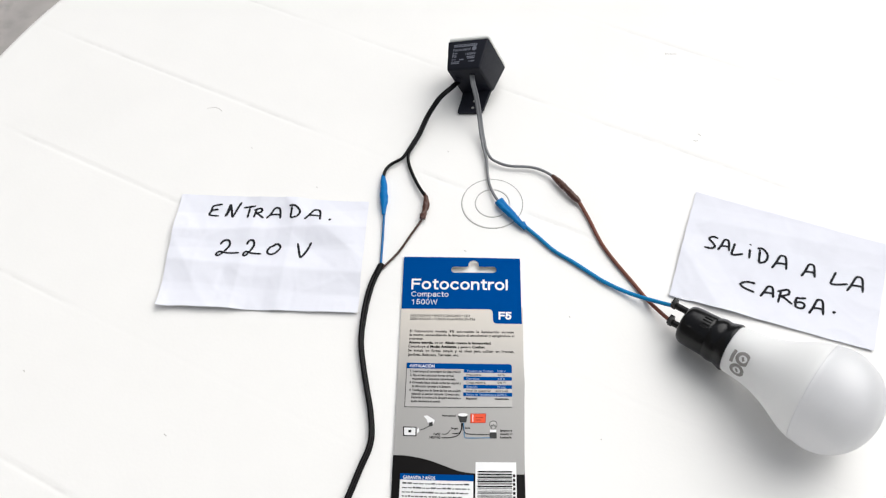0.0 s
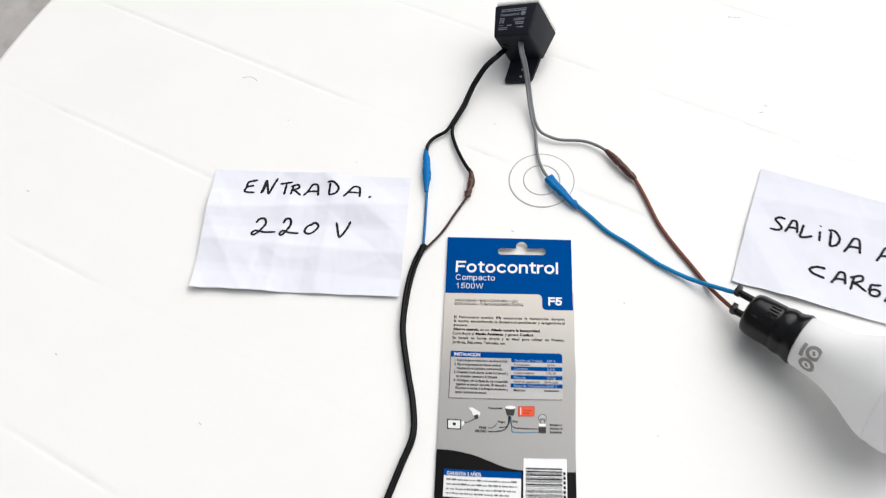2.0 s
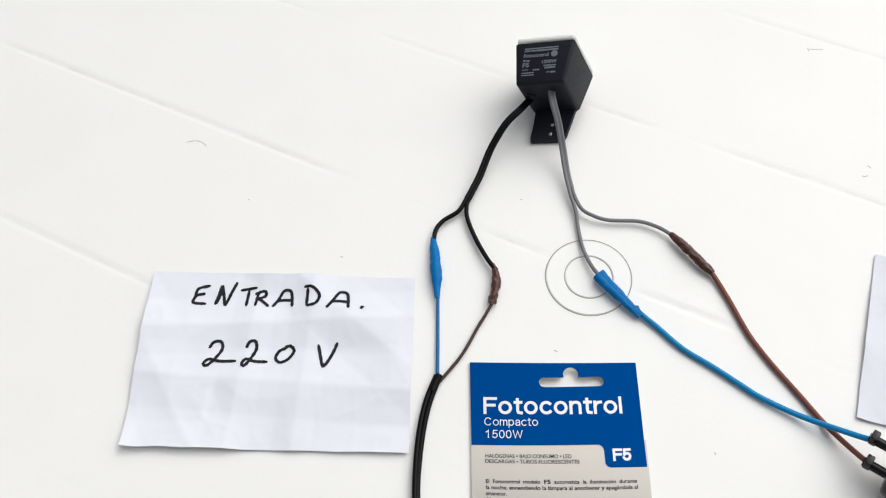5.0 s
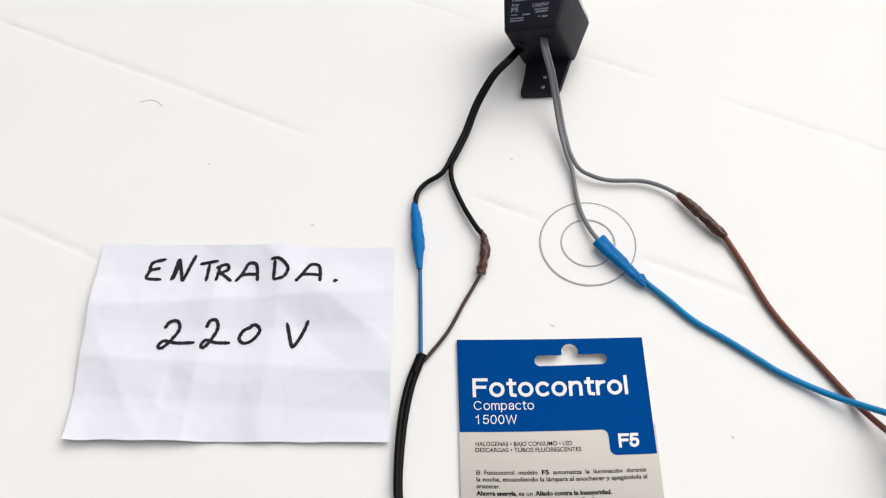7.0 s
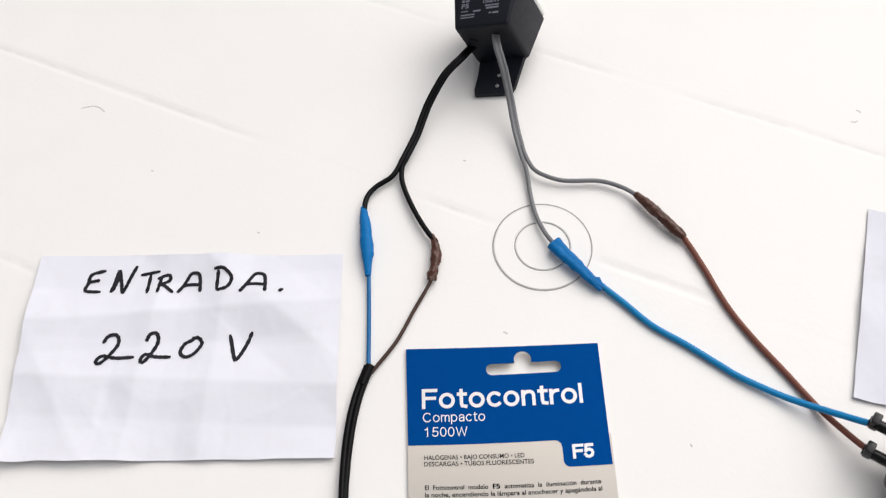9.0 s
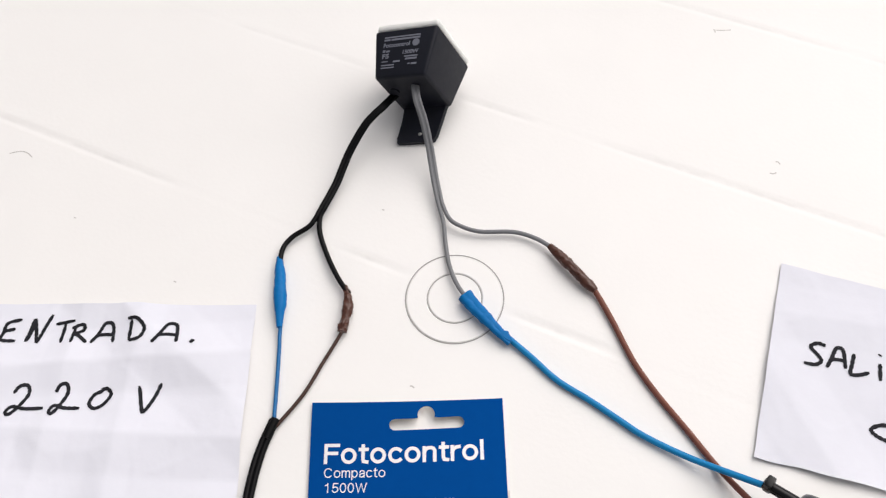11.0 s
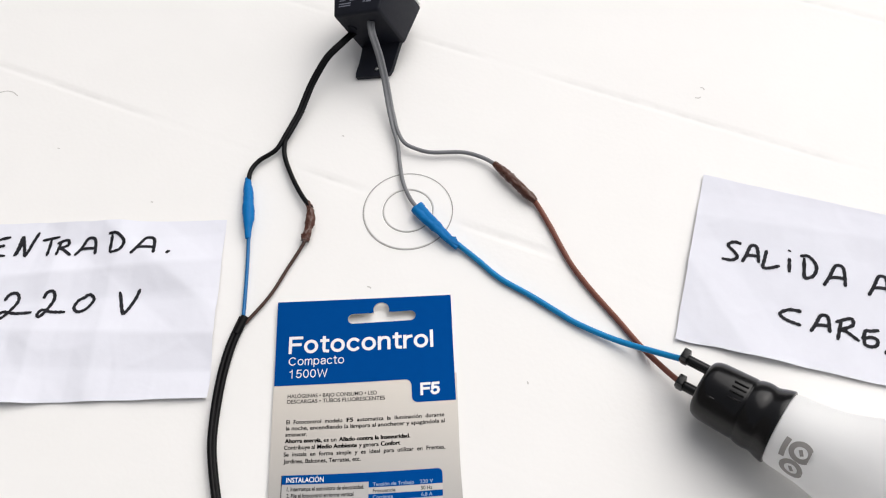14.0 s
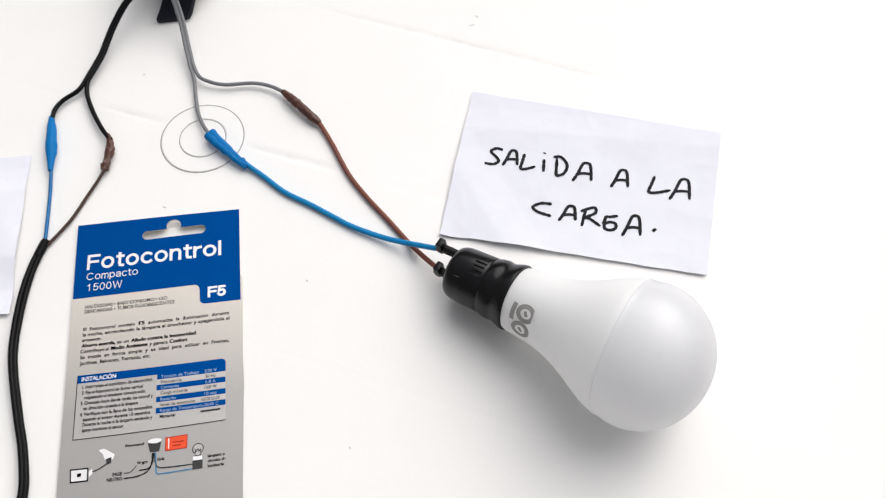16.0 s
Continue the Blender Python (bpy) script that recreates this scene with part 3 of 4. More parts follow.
# ---- the product's packaging card ----
card = thing("packaging_card", pose(0.0122, 0.4093, TOP + 0.0011, 0, 0, -2.5), "blue and silver printed packaging card with a hanging hole", "packaging")
MM = 0.001
hole = arc(33.4, -9.0, 2.2, 270, 90, 8) + [(40.5, -6.8)] + arc(45.2, -5.4, 3.3, 200, -20, 12) + [(50.0, -6.7)] + arc(57.3, -8.8, 2.2, 90, -90, 8)
outline = [(1.0, 0.4), (74.4, -0.3), (74.5, -35.3), (75.3, -35.5), (75.0, -72.0), (75.4, -86.0), (75.0, -96.0), (74.3, -128.0), (74.4, -185.0), (2.6, -185.0)]
blue_area = [(1.0, 0.4), (74.4, -0.3), (74.5, -35.3), (74.6, -46.9)] + arc(59.6, -44.4, 2.4, 270, 180, 6) + [(57.1, -39.2)] + arc(54.6, -39.4, 2.4, 0, 90, 6) + [(1.5, -37.3)]


def scaled(loop):
    return [(x * MM, y * MM) for x, y in loop]


def printed(name, loops, material, z, label="", parent=None):
    bm = bmesh.new()
    plate(bm, [scaled(q) for q in loops], z, 0)
    return part(name, bm, material, parent or card, label, smooth=False)


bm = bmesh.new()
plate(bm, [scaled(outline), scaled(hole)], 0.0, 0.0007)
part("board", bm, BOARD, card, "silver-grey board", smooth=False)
LAY = 0.00010
header = printed("header", [blue_area, hole], PRINT_BLUE, LAY, "blue header panel")
T2 = 2 * LAY
lettering("title_letter", "Fotocontrol", 0.0068, -0.0236, 0.0596, 0.0077, 0.17, PRINT_WHITE, header, T2, 0.05, apart=True)
lettering("printed_line", "Compacto", 0.0071, -0.0287, 0.0229, 0.0036, 0.108, PRINT_WHITE, header, T2, 0.06)
lettering("printed_line", "1500W", 0.0073, -0.0342, 0.0160, 0.0036, 0.108, PRINT_WHITE, header, T2, 0.04)
lettering("model_letter", "F5", 0.0606, -0.0441, 0.0078, 0.0053, 0.205, PRINT_WHITE, header, T2, 0.0, apart=True)
LINES = [("HALÓGENAS • BAJO CONSUMO • LED", 7.4, -42.6, 35.9, 1.6, 0.018), ("DESCARGAS • TUBOS FLUORESCENTES", 7.3, -44.9, 39.2, 1.6, 0.018),
         ("El  Fotocontrol  modelo", 7.4, -53.3, 22.4, 1.6, 0.035), ("F5", 31.4, -53.3, 2.5, 1.65, 0.045), ("automatiza  la  iluminación  durante", 35.5, -53.3, 34.2, 1.6, 0.035),
         ("la noche, encendiendo la lámpara al anochecer y apagándola al", 7.4, -55.8, 62.4, 1.6, 0.035), ("amanecer.", 7.3, -58.3, 8.6, 1.6, 0.035),
         ("Ahorra energía,", 7.2, -60.9, 14.6, 1.65, 0.045), ("es un", 22.6, -60.9, 5.0, 1.6, 0.035), ("Aliado contra la Inseguridad.", 28.5, -60.9, 27.6, 1.65, 0.045),
         ("Contribuye al", 7.0, -63.5, 12.2, 1.6, 0.035), ("Medio Ambiente", 20.1, -63.5, 15.4, 1.65, 0.045), ("y genera", 36.4, -63.5, 7.6, 1.6, 0.035), ("Confort", 44.8, -63.5, 7.4, 1.65, 0.045),
         ("Se  instala  en  forma  simple  y  es  ideal  para  utilizar  en  Frentes,", 7.0, -66.2, 62.6, 1.6, 0.035), ("Jardines, Balcones, Terrazas, etc.", 7.1, -68.9, 30.0, 1.6, 0.035)]
for words, x, y, w, cap, bold in LINES:
    text("printed_line", words, x * MM, y * MM, w * MM, cap * MM, PRINT_TEXT, card, LAY, bold * MM, 0.00013 if cap > 1.62 else 0.0)

# instructions panel
panel = printed("panel", [[(6.8, -77.0), (68.1, -77.0), (68.0, -100.6), (6.9, -101.1)]], PRINT_PALE, LAY, "pale instructions panel")
printed("panel_border", [[(6.6, -73.6), (6.9, -73.6), (7.0, -101.3), (6.7, -101.3)]], PRINT_MID, T2, parent=panel)
printed("panel_border", [[(6.7, -101.0), (67.9, -100.3), (67.9, -100.6), (6.7, -101.3)]], PRINT_MID, T2, parent=panel)
printed("panel_header", [[(6.7, -73.6)] + arc(66.3, -75.4, 1.8, 90, 0, 6) + [(68.1, -79.3), (40.2, -79.3), (40.2, -77.1), (6.8, -77.1)]], PRINT_BLUE, T2, "blue panel heading", parent=panel)
text("panel_title", "INSTALACIÓN", 0.0086, -0.0764, 0.0145, 0.0019, PRINT_WHITE, panel, 3 * LAY, 0.00004)
for y0 in (-81.8, -86.9, -91.7):
    printed("stripe", [rect(40.1, y0 - 2.3, 68.0, y0)], PRINT_BLUE, T2, "blue stripe", parent=panel)
for y0 in (-79.4, -84.2, -89.3):
    printed("stripe", [rect(40.1, y0 - 2.3, 68.0, y0)], ROW_CREAM, T2, "cream stripe", parent=panel)
VALUES = [("Tensión de Trabajo", "220 V", -78.9, 1, 15.5, 5.0), ("Frecuencia", "50 Hz", -81.3, 0, 8.5, 4.2), ("Corriente", "6,8 A", -83.7, 1, 7.5, 4.2), ("Carga máxima", "1500 W", -86.1, 0, 11.0, 5.2),
          ("Retardo", "10 seg", -88.8, 1, 6.4, 4.8), ("Nivel de operación", "10/20 LUX", -91.2, 0, 14.0, 7.6), ("Rango de Temperatura", "-20/45 C", -93.6, 1, 17.0, 6.4)]
for left, right, y, light, w0, w1 in VALUES:
    ink = PALE_BLUE if light else PRINT_TEXT
    text("printed_line", left, 0.0418, y * MM, w0 * MM, 0.00135, ink, panel, 3 * LAY, 0.00002)
    text("printed_line", right, (62.0 - w1 / 2) * MM, y * MM, w1 * MM, 0.00135, ink, panel, 3 * LAY, 0.00002)
text("printed_line", "Material", 0.0418, -0.0961, 0.0062, 0.00135, PRINT_TEXT, panel, 3 * LAY, 0.00003)
printed("text_bar", [rect(58.0, -95.9, 66.0, -95.2)], PRINT_MID, 3 * LAY, parent=panel)
STEPS = [("1. Interrumpa el suministro de electricidad.", 9.0, -79.6, 29.5), ("2. Fije el fotocontrol en forma vertical", 9.0, -82.1, 25.5), ("respetando el siguiente conexionado.", 10.3, -84.3, 25.5),
         ("4. Verifique con la llave de luz encendida", 8.9, -91.5, 29.8), ("tapando el sensor durante 10 segundos", 10.3, -93.7, 27.6),
         ("Durante la noche si la lámpara enciende y", 10.3, -95.9, 28.5), ("apaga reoriente el sensor.", 10.3, -98.2, 17.2),
         ("3. Orientelo hacia donde reciba luz natural y", 8.9, -86.7, 29.8), ("en dirección opuesta a la lámpara", 10.3, -89.0, 22.5)]
for words, x, y, w in STEPS:
    text("printed_line", words, x * MM, y * MM, w * MM, 0.00150, PRINT_TEXT, panel, T2, 0.00004)

# wiring diagram
printed("red_label", [[(44.3, -104.5), (53.1, -104.3), (52.9, -109.9), (44.3, -110.1)]], PRINT_RED, LAY, "orange-red label box")
red_label = bpy.data.objects["red_label"]
printed("red_label_border", [[(44.3, -104.5), (53.1, -104.3), (52.9, -109.9), (44.3, -110.1)], [(44.6, -104.8), (52.8, -104.6), (52.6, -109.6), (44.6, -109.8)]], PRINT_DEEP_RED, T2, parent=red_label)
printed("red_label_line", [rect(45.5, -109.3, 45.9, -105.1)], PRINT_WHITE, T2, parent=red_label)
for y0, x1 in ((-106.6, 51.6), (-108.0, 50.4)):
    printed("text_bar", [rect(47.2, y0 - 0.5, x1, y0)], PRINT_DEEP_RED, T2, parent=red_label)
printed("drawn_sensor", [[(37.4, -106.0), (42.9, -105.0), (42.0, -109.8), (38.4, -109.8)]], PRINT_MID, LAY)
printed("drawn_sensor_top", [[(40.2 + 2.8 * math.cos(k * 0.4), -105.3 + 1.0 * math.sin(k * 0.4)) for k in range(15)]], PRINT_WHITE, T2)
printed("drawn_socket", [rect(55.1, -119.0, 59.0, -115.4)], PRINT_MID, LAY)
printed("drawn_socket_top", [rect(55.3, -115.4, 58.8, -113.8)], PRINT_WHITE, LAY)
printed("drawn_bulb", [arc(57.2, -110.8, 2.1, -55, 235, 16) + [(56.2, -113.6), (58.2, -113.6)]], PRINT_PALE, LAY)
drawn_bulb = bpy.data.objects["drawn_bulb"]
printed("drawn_bulb_outline", [arc(57.2, -110.8, 2.25, -60, 240, 18) + [(56.0, -113.7), (58.4, -113.7)], arc(57.2, -110.8, 1.9, -55, 235, 16) + [(56.3, -113.4), (58.1, -113.4)]], PRINT_MID, T2, parent=drawn_bulb)
printed("drawn_filament", [[(56.3, -113.4), (55.9, -110.6), (56.7, -111.6), (57.2, -110.4), (57.7, -111.6), (58.5, -110.6), (58.1, -113.4), (58.0, -111.6), (57.6, -112.2), (57.2, -111.2), (56.8, -112.2), (56.4, -111.6)]], PRINT_MID, T2, parent=drawn_bulb)
printed("drawn_panel", [[(6.6, -113.0), (14.2, -113.0), (14.4, -118.5), (7.0, -118.6)]], PRINT_DARK, LAY)
printed("drawn_panel_face", [[(7.2, -113.6), (13.7, -113.6), (13.8, -118.0), (7.5, -118.0)]], PRINT_WHITE, T2)
printed("drawn_panel_dot", [rect(9.8, -116.4, 11.4, -115.0)], PRINT_DARK, 3 * LAY)
printed("drawn_plug", [[(14.4, -114.6), (15.6, -113.6), (16.1, -115.4), (14.6, -117.0)]], PRINT_WHITE, T2)
# plain white shape for the drawn hand, with the dark tool it holds
printed("drawn_tool", [[(17.8, -106.4), (20.0, -106.0), (22.6, -107.6), (24.4, -108.8), (23.8, -110.6), (22.2, -111.6), (20.4, -110.2), (19.6, -108.2)]], PRINT_WHITE, LAY)
printed("drawn_tool_tip", [[(21.0, -110.4), (23.2, -109.8), (23.2, -112.2), (21.4, -112.6)]], PRINT_MID, T2)
WIRES = [([(39.4, -110.0), (39.2, -114.5), (37.5, -117.4), (33.5, -118.8), (28.5, -119.0)], PRINT_TEXT, 0.5), ([(39.8, -110.0), (39.5, -114.0), (37.8, -116.2), (34.4, -116.5)], PRINT_TEXT, 0.5),
         ([(28.5, -116.9), (31.0, -116.8), (33.4, -114.4)], PRINT_TEXT, 0.3), ([(40.2, -110.0), (40.6, -114.0), (42.0, -116.2), (46.0, -116.7), (55.2, -116.8)], PRINT_MID, 0.5),
         ([(40.6, -110.0), (40.9, -115.0), (41.2, -118.0), (43.0, -118.9), (55.2, -118.6)], PRINT_SKY, 0.5), ([(15.8, -115.0), (18.5, -114.0), (21.6, -112.2)], PRINT_MID, 0.45)]
for pts, m, w in WIRES:
    bm = bmesh.new()
    ribbon(bm, spline([Vector((x * MM, y * MM, 0)) for x, y in pts], 5), w * MM, lambda x, y: T2)
    part("drawn_wire", bm, m, card, smooth=False)
for words, x, y, w, cap in (("Fotocontrol", 28.5, -106.4, 7.4, 1.0), ("Negro", 33.6, -113.9, 4.0, 1.1), ("Gris", 41.3, -113.5, 2.9, 1.1), ("FASE", 24.0, -117.6, 3.7, 1.3), ("NEUTRO", 21.8, -119.5, 6.0, 1.3),
                            ("lámpara o", 61.0, -114.9, 6.6, 1.2), ("circuito de", 61.0, -116.9, 7.0, 1.2), ("luminaria", 61.0, -118.9, 6.3, 1.2)):
    text("printed_line", words, x * MM, y * MM, w * MM, cap * MM, PRINT_TEXT, card, LAY, 0.00006)

# dark foot of the card with the guarantee box and the bar code
wave = spline([Vector((x, y, 0)) for x, y in ((1.9, -129.8), (10.0, -129.9), (20.7, -131.7), (30.0, -134.8), (38.0, -137.6), (46.3, -138.9), (60.0, -139.4), (74.1, -139.4))], 5)
printed("dark_foot", [[(p.x, p.y) for p in wave] + [(74.2, -138.2), (74.3, -184.7), (2.6, -184.7)]], PRINT_DARK, LAY, "black printed foot")
guarantee = printed("guarantee_box", [rect(6.6, -154.2, 46.3, -143.0)], PRINT_WHITE, T2, "white guarantee box")
printed("guarantee_heading", [rect(6.5, -143.3, 46.4, -139.9)], PRINT_BLUE, T2 + LAY / 2, "blue guarantee heading", guarantee)
text("printed_line", "GARANTIA 2 AÑOS", 0.0081, -0.1429, 0.0176, 0.0018, PRINT_WHITE, guarantee, 3 * LAY, 0.00004)
for n, y in enumerate((-145.6, -148.0, -150.4, -152.6)):
    bars = random.Random(n + 5)
    bm = bmesh.new()
    x, x1 = 8.0, (44.6 if n < 3 else 41.5)
    while x < x1 - 1:
        w = bars.uniform(0.9, 3.0)
        plate(bm, [scaled(rect(x, y, min(x + w, x1), y + bars.choice((0.55, 0.65, 0.85))))], 3 * LAY, 0)
        x += w + bars.choice((0.35, 0.45, 0.6))
    part("text_bar", bm, PRINT_MID, guarantee, smooth=False)
barcode = printed("barcode_label", [rect(47.4, -172.0, 69.6, -132.6)], PRINT_WHITE, T2 + LAY / 2, "white bar code label")
bars = random.Random(11)
y = -137.6
while y > -168:
    h = bars.choice((0.25, 0.35, 0.5, 0.8))
    printed("barcode_bar", [rect(48.6, y - h, 67.2, y)], PRINT_DARK, 4 * LAY, parent=barcode)
    y -= h + bars.choice((0.28, 0.4, 0.65))
for k in range(11):
    printed("text_bar", [rect(67.7, -141.0 - k * 2.4, 68.9, -139.4 - k * 2.4)], PRINT_TEXT, 4 * LAY, parent=barcode)
for k in range(6):
    printed("maker_mark", [rect(6.2 + 2.0 * k, -163.4, 7.6 + 2.0 * k, -159.2 - 0.8 * (k % 2))], PRINT_WHITE, T2)
printed("maker_mark", [[(19.6, -161.4), (21.0, -159.0), (24.4, -159.2), (23.4, -163.5), (20.2, -163.8)]], PRINT_YELLOW, T2)
for x0, x1, y in ((7.0, 22.8, -157.5), (27.2, 46.0, -156.9), (27.2, 44.0, -159.2), (27.2, 45.0, -161.4)):
    printed("text_bar", [rect(x0, y, x1, y + 1.0)], PRINT_MID, T2)


# the card is bowed a little across its width, with its long edges on the table
for ob in card.children_recursive:
    bm = bmesh.new()
    bm.from_mesh(ob.data)
    lo, hi = min(v.co.x for v in bm.verts), max(v.co.x for v in bm.verts)
    for k in range(1, 26):
        if lo < 0.003 * k < hi:
            bmesh.ops.bisect_plane(bm, geom=bm.verts[:] + bm.edges[:] + bm.faces[:], dist=1e-7, plane_co=(0.003 * k, 0, 0), plane_no=(1, 0, 0))
    for v in bm.verts:
        lift = 0.0022 * max(0.0, 1 - ((v.co.x - 0.0375) / 0.0375) ** 2)
        v.co.z += lift
        v.co.y -= 0.55 * lift
    bm.to_mesh(ob.data)
    bm.free()
    ob.data.shade_smooth()
    ob.data.set_sharp_from_angle(angle=radians(38))

# ---- the light sensor switch with its two leads ----
BX, BY, BZ, IX, IZ = 0.0318, 0.0231, 0.0335, 0.0034, 0.0031
SENSOR = Matrix(((0.890, 0.244, -0.386, 0.0520), (-0.287, 0.956, -0.056, 0.5494), (0.355, 0.160, 0.921, 0.7273), (0, 0, 0, 1)))
sensor = thing("light_sensor_switch", SENSOR, "small black plastic light sensor switch propped on its bracket", "light sensor")


def taper(verts):
    """Draws the back end of the housing in towards its axis."""
    for v in verts:
        k = 1 - v.co.y / BY
        v.co.x = BX / 2 + (v.co.x - BX / 2) * (1 - k * 2 * IX / BX)
        v.co.z = BZ / 2 + (v.co.z - BZ / 2) * (1 - k * 2 * IZ / BZ)


bm = bmesh.new()
box(bm, 0, BX, 0, BY, 0, BZ, 0.0016, 3)
taper(bm.verts)
housing = part("body", bm, BLACK_PLASTIC, sensor)
bm = bmesh.new()
box(bm, 0.0004, BX - 0.0004, BY + 0.0001, BY + 0.0036, 0.0004, BZ - 0.0004, 0.0016, 3)
part("lens", bm, LENS_WHITE, sensor, "milky white translucent lens")


def table_level(x, y):
    """Height of the table in the housing's own space."""
    return (0.7303 - 0.7273 - 0.355 * x - 0.160 * y) / 0.921


def bracket_z(x, y):
    k = min(1.0, max(0.0, -y / 0.014))
    return IZ * (1 - k) + k * max(table_level(x, y), -0.001)


bm = bmesh.new()
rows_b = []
for n in range(9):
    k = n / 8
    y0, y1 = 0.004 - 0.0228 * k, 0.004 - 0.0192 * k
    x0, x1 = 0.0050 + 0.0004 * k + (0.0006 if n == 8 else 0), 0.0280 - 0.0062 * k - (0.0006 if n == 8 else 0)
    rows_b.append([(x0 + (x1 - x0) * m / 6, y0 + (y1 - y0) * m / 6) for m in range(7)])
tops = [[bm.verts.new((x, y, bracket_z(x, y) + 0.0022)) for x, y in r] for r in rows_b]
lows = [[bm.verts.new((x, y, bracket_z(x, y))) for x, y in r] for r in rows_b]
for g in (tops, lows):
    for a, b in zip(g, g[1:]):
        for m in range(6):
            bm.faces.new((a[m], a[m + 1], b[m + 1], b[m]))
rim = [(r, m) for r, m in [(0, m) for m in range(7)] + [(r, 6) for r in range(1, 9)] + [(8, m) for m in range(5, -1, -1)] + [(r, 0) for r in range(7, 0, -1)]]
for (r, m), (r2, m2) in zip(rim, rim[1:] + rim[:1]):
    bm.faces.new((tops[r][m], tops[r2][m2], lows[r2][m2], lows[r][m]))
bracket = part("bracket", bm, BLACK_PLASTIC, sensor)
for x, y in ((0.0150, -0.0075), (0.0145, -0.0125)):
    bm = bmesh.new()
    lathe(bm, [(0.0, 0.0009), (0.0004, 0.0009), (0.0007, 0.0005), (0.0007, 0.0)], 14)
    bmesh.ops.rotate(bm, verts=bm.verts, matrix=Matrix.Rotation(radians(-90), 3, "Y"))
    bmesh.ops.translate(bm, verts=bm.verts, vec=(x, y, 0.0022 + bracket_z(x, y)))
    part("rivet", bm, METAL, bracket, "small bright rivet")
for x, z in ((0.0078, 0.0200),):
    bm = bmesh.new()
    lathe(bm, [(-0.0006, 0.0014), (-0.0006, 0.0022), (0.0004, 0.0026), (0.002, 0.0026)], 20)
    bmesh.ops.rotate(bm, verts=bm.verts, matrix=Matrix.Rotation(radians(90), 3, "Z"))
    bmesh.ops.translate(bm, verts=bm.verts, vec=(x, 0, z))
    part("cable_hole_rim", bm, BLACK_PLASTIC, housing)


def face_print(ob):
    """Lays flat print on the sloping upper face."""
    for v in ob.data.vertices:
        v.co.z = BZ - IZ * (1 - v.co.y / BY) + 0.00015
        v.co.x = 0.0026 + v.co.x * 1.04


def pad(x0, y0, x1, y1):
    bm = bmesh.new()
    plate(bm, [rect(x0 * MM, y0 * MM, x1 * MM, y1 * MM)], BZ, 0)
    face_print(part("text_bar", bm, PAD_PRINT, housing, smooth=False))


for r in ((3.0, 18.9, 20.4, 19.6), (3.0, 17.6, 6.0, 18.5), (6.5, 17.6, 20.4, 18.5), (3.0, 12.2, 4.2, 13.4), (4.6, 12.2, 6.4, 13.1), (3.0, 7.6, 6.2, 8.1), (8.6, 7.2, 12.0, 8.0),
          (13.8, 9.2, 20.2, 9.9), (14.4, 7.9, 20.0, 8.8), (15.8, 5.6, 17.0, 6.3), (17.5, 5.4, 20.2, 6.3), (3.0, 5.8, 9.4, 6.4), (3.0, 4.6, 9.4, 5.2)):
    pad(*r)
face_print(text("printed_line", "Fotocontrol", 0.0030, 0.0146, 0.0128, 0.0019, PAD_PRINT, housing, BZ, 0.0001))
face_print(text("printed_line", "F5", 0.0030, 0.0094, 0.0034, 0.0021, PAD_PRINT, housing, BZ, 0.00012))
face_print(text("printed_line", "1500W", 0.0128, 0.0108, 0.0076, 0.0017, PAD_PRINT, housing, BZ, 0.0001))
bm = bmesh.new()
plate(bm, [arc(0.0186, 0.0157, 0.0017, 0, 345, 23)], BZ, 0)
face_print(part("round_mark", bm, PAD_PRINT, housing, smooth=False))

to_sensor = SENSOR.inverted()


def lead(name, points, radius, gap, material, parent, m, label=""):
    """One or two round cores along the points; gap: half the distance between two cores."""
    bm = bmesh.new()
    line = spline(points, 10)
    for d in ((-gap, gap) if gap else (0.0,)):
        tube(bm, [m @ p for p in offset_line(line, d)], radius, 12)
    return part(name, bm, material, parent, label)




def twin(name, shared, branches, radius, gap, material, label):
    """Two cores that run side by side along the shared points and then part, each along its own branch."""
    line = spline([Vector(q) for q in shared], 6)
    for d, branch in zip((gap, -gap), branches):
        pts = offset_line(line, d)[::3] + [Vector(q) for q in branch]
        lead(name, pts, radius, 0, material, sensor, to_sensor, label)
    lead("web", line[:-2], radius * 0.82, 0, material, sensor, to_sensor)


twin("grey_core", [(0.0616, 0.5453, 0.7560), (0.0609, 0.5412, 0.7553), (0.0615, 0.5350, 0.7535), (0.0634, 0.5290, 0.7480), (0.0652, 0.5190, 0.7400), (0.0664, 0.5062, 0.7352), (0.0680, 0.4942, 0.7336)],
     ([(0.0687, 0.4856, 0.7328), (0.0690, 0.4751, 0.7318), (0.0700, 0.4642, 0.7322), (0.0727, 0.4547, 0.7330), (0.0765, 0.4476, 0.7333)],
      [(0.0714, 0.4866, 0.7336), (0.0758, 0.4826, 0.7334), (0.0840, 0.4794, 0.7328), (0.0982, 0.4780, 0.7326), (0.1073, 0.4738, 0.7328), (0.1140, 0.4680, 0.7330)]), 0.00094, 0.00086, GREY_PVC, "grey insulated core")
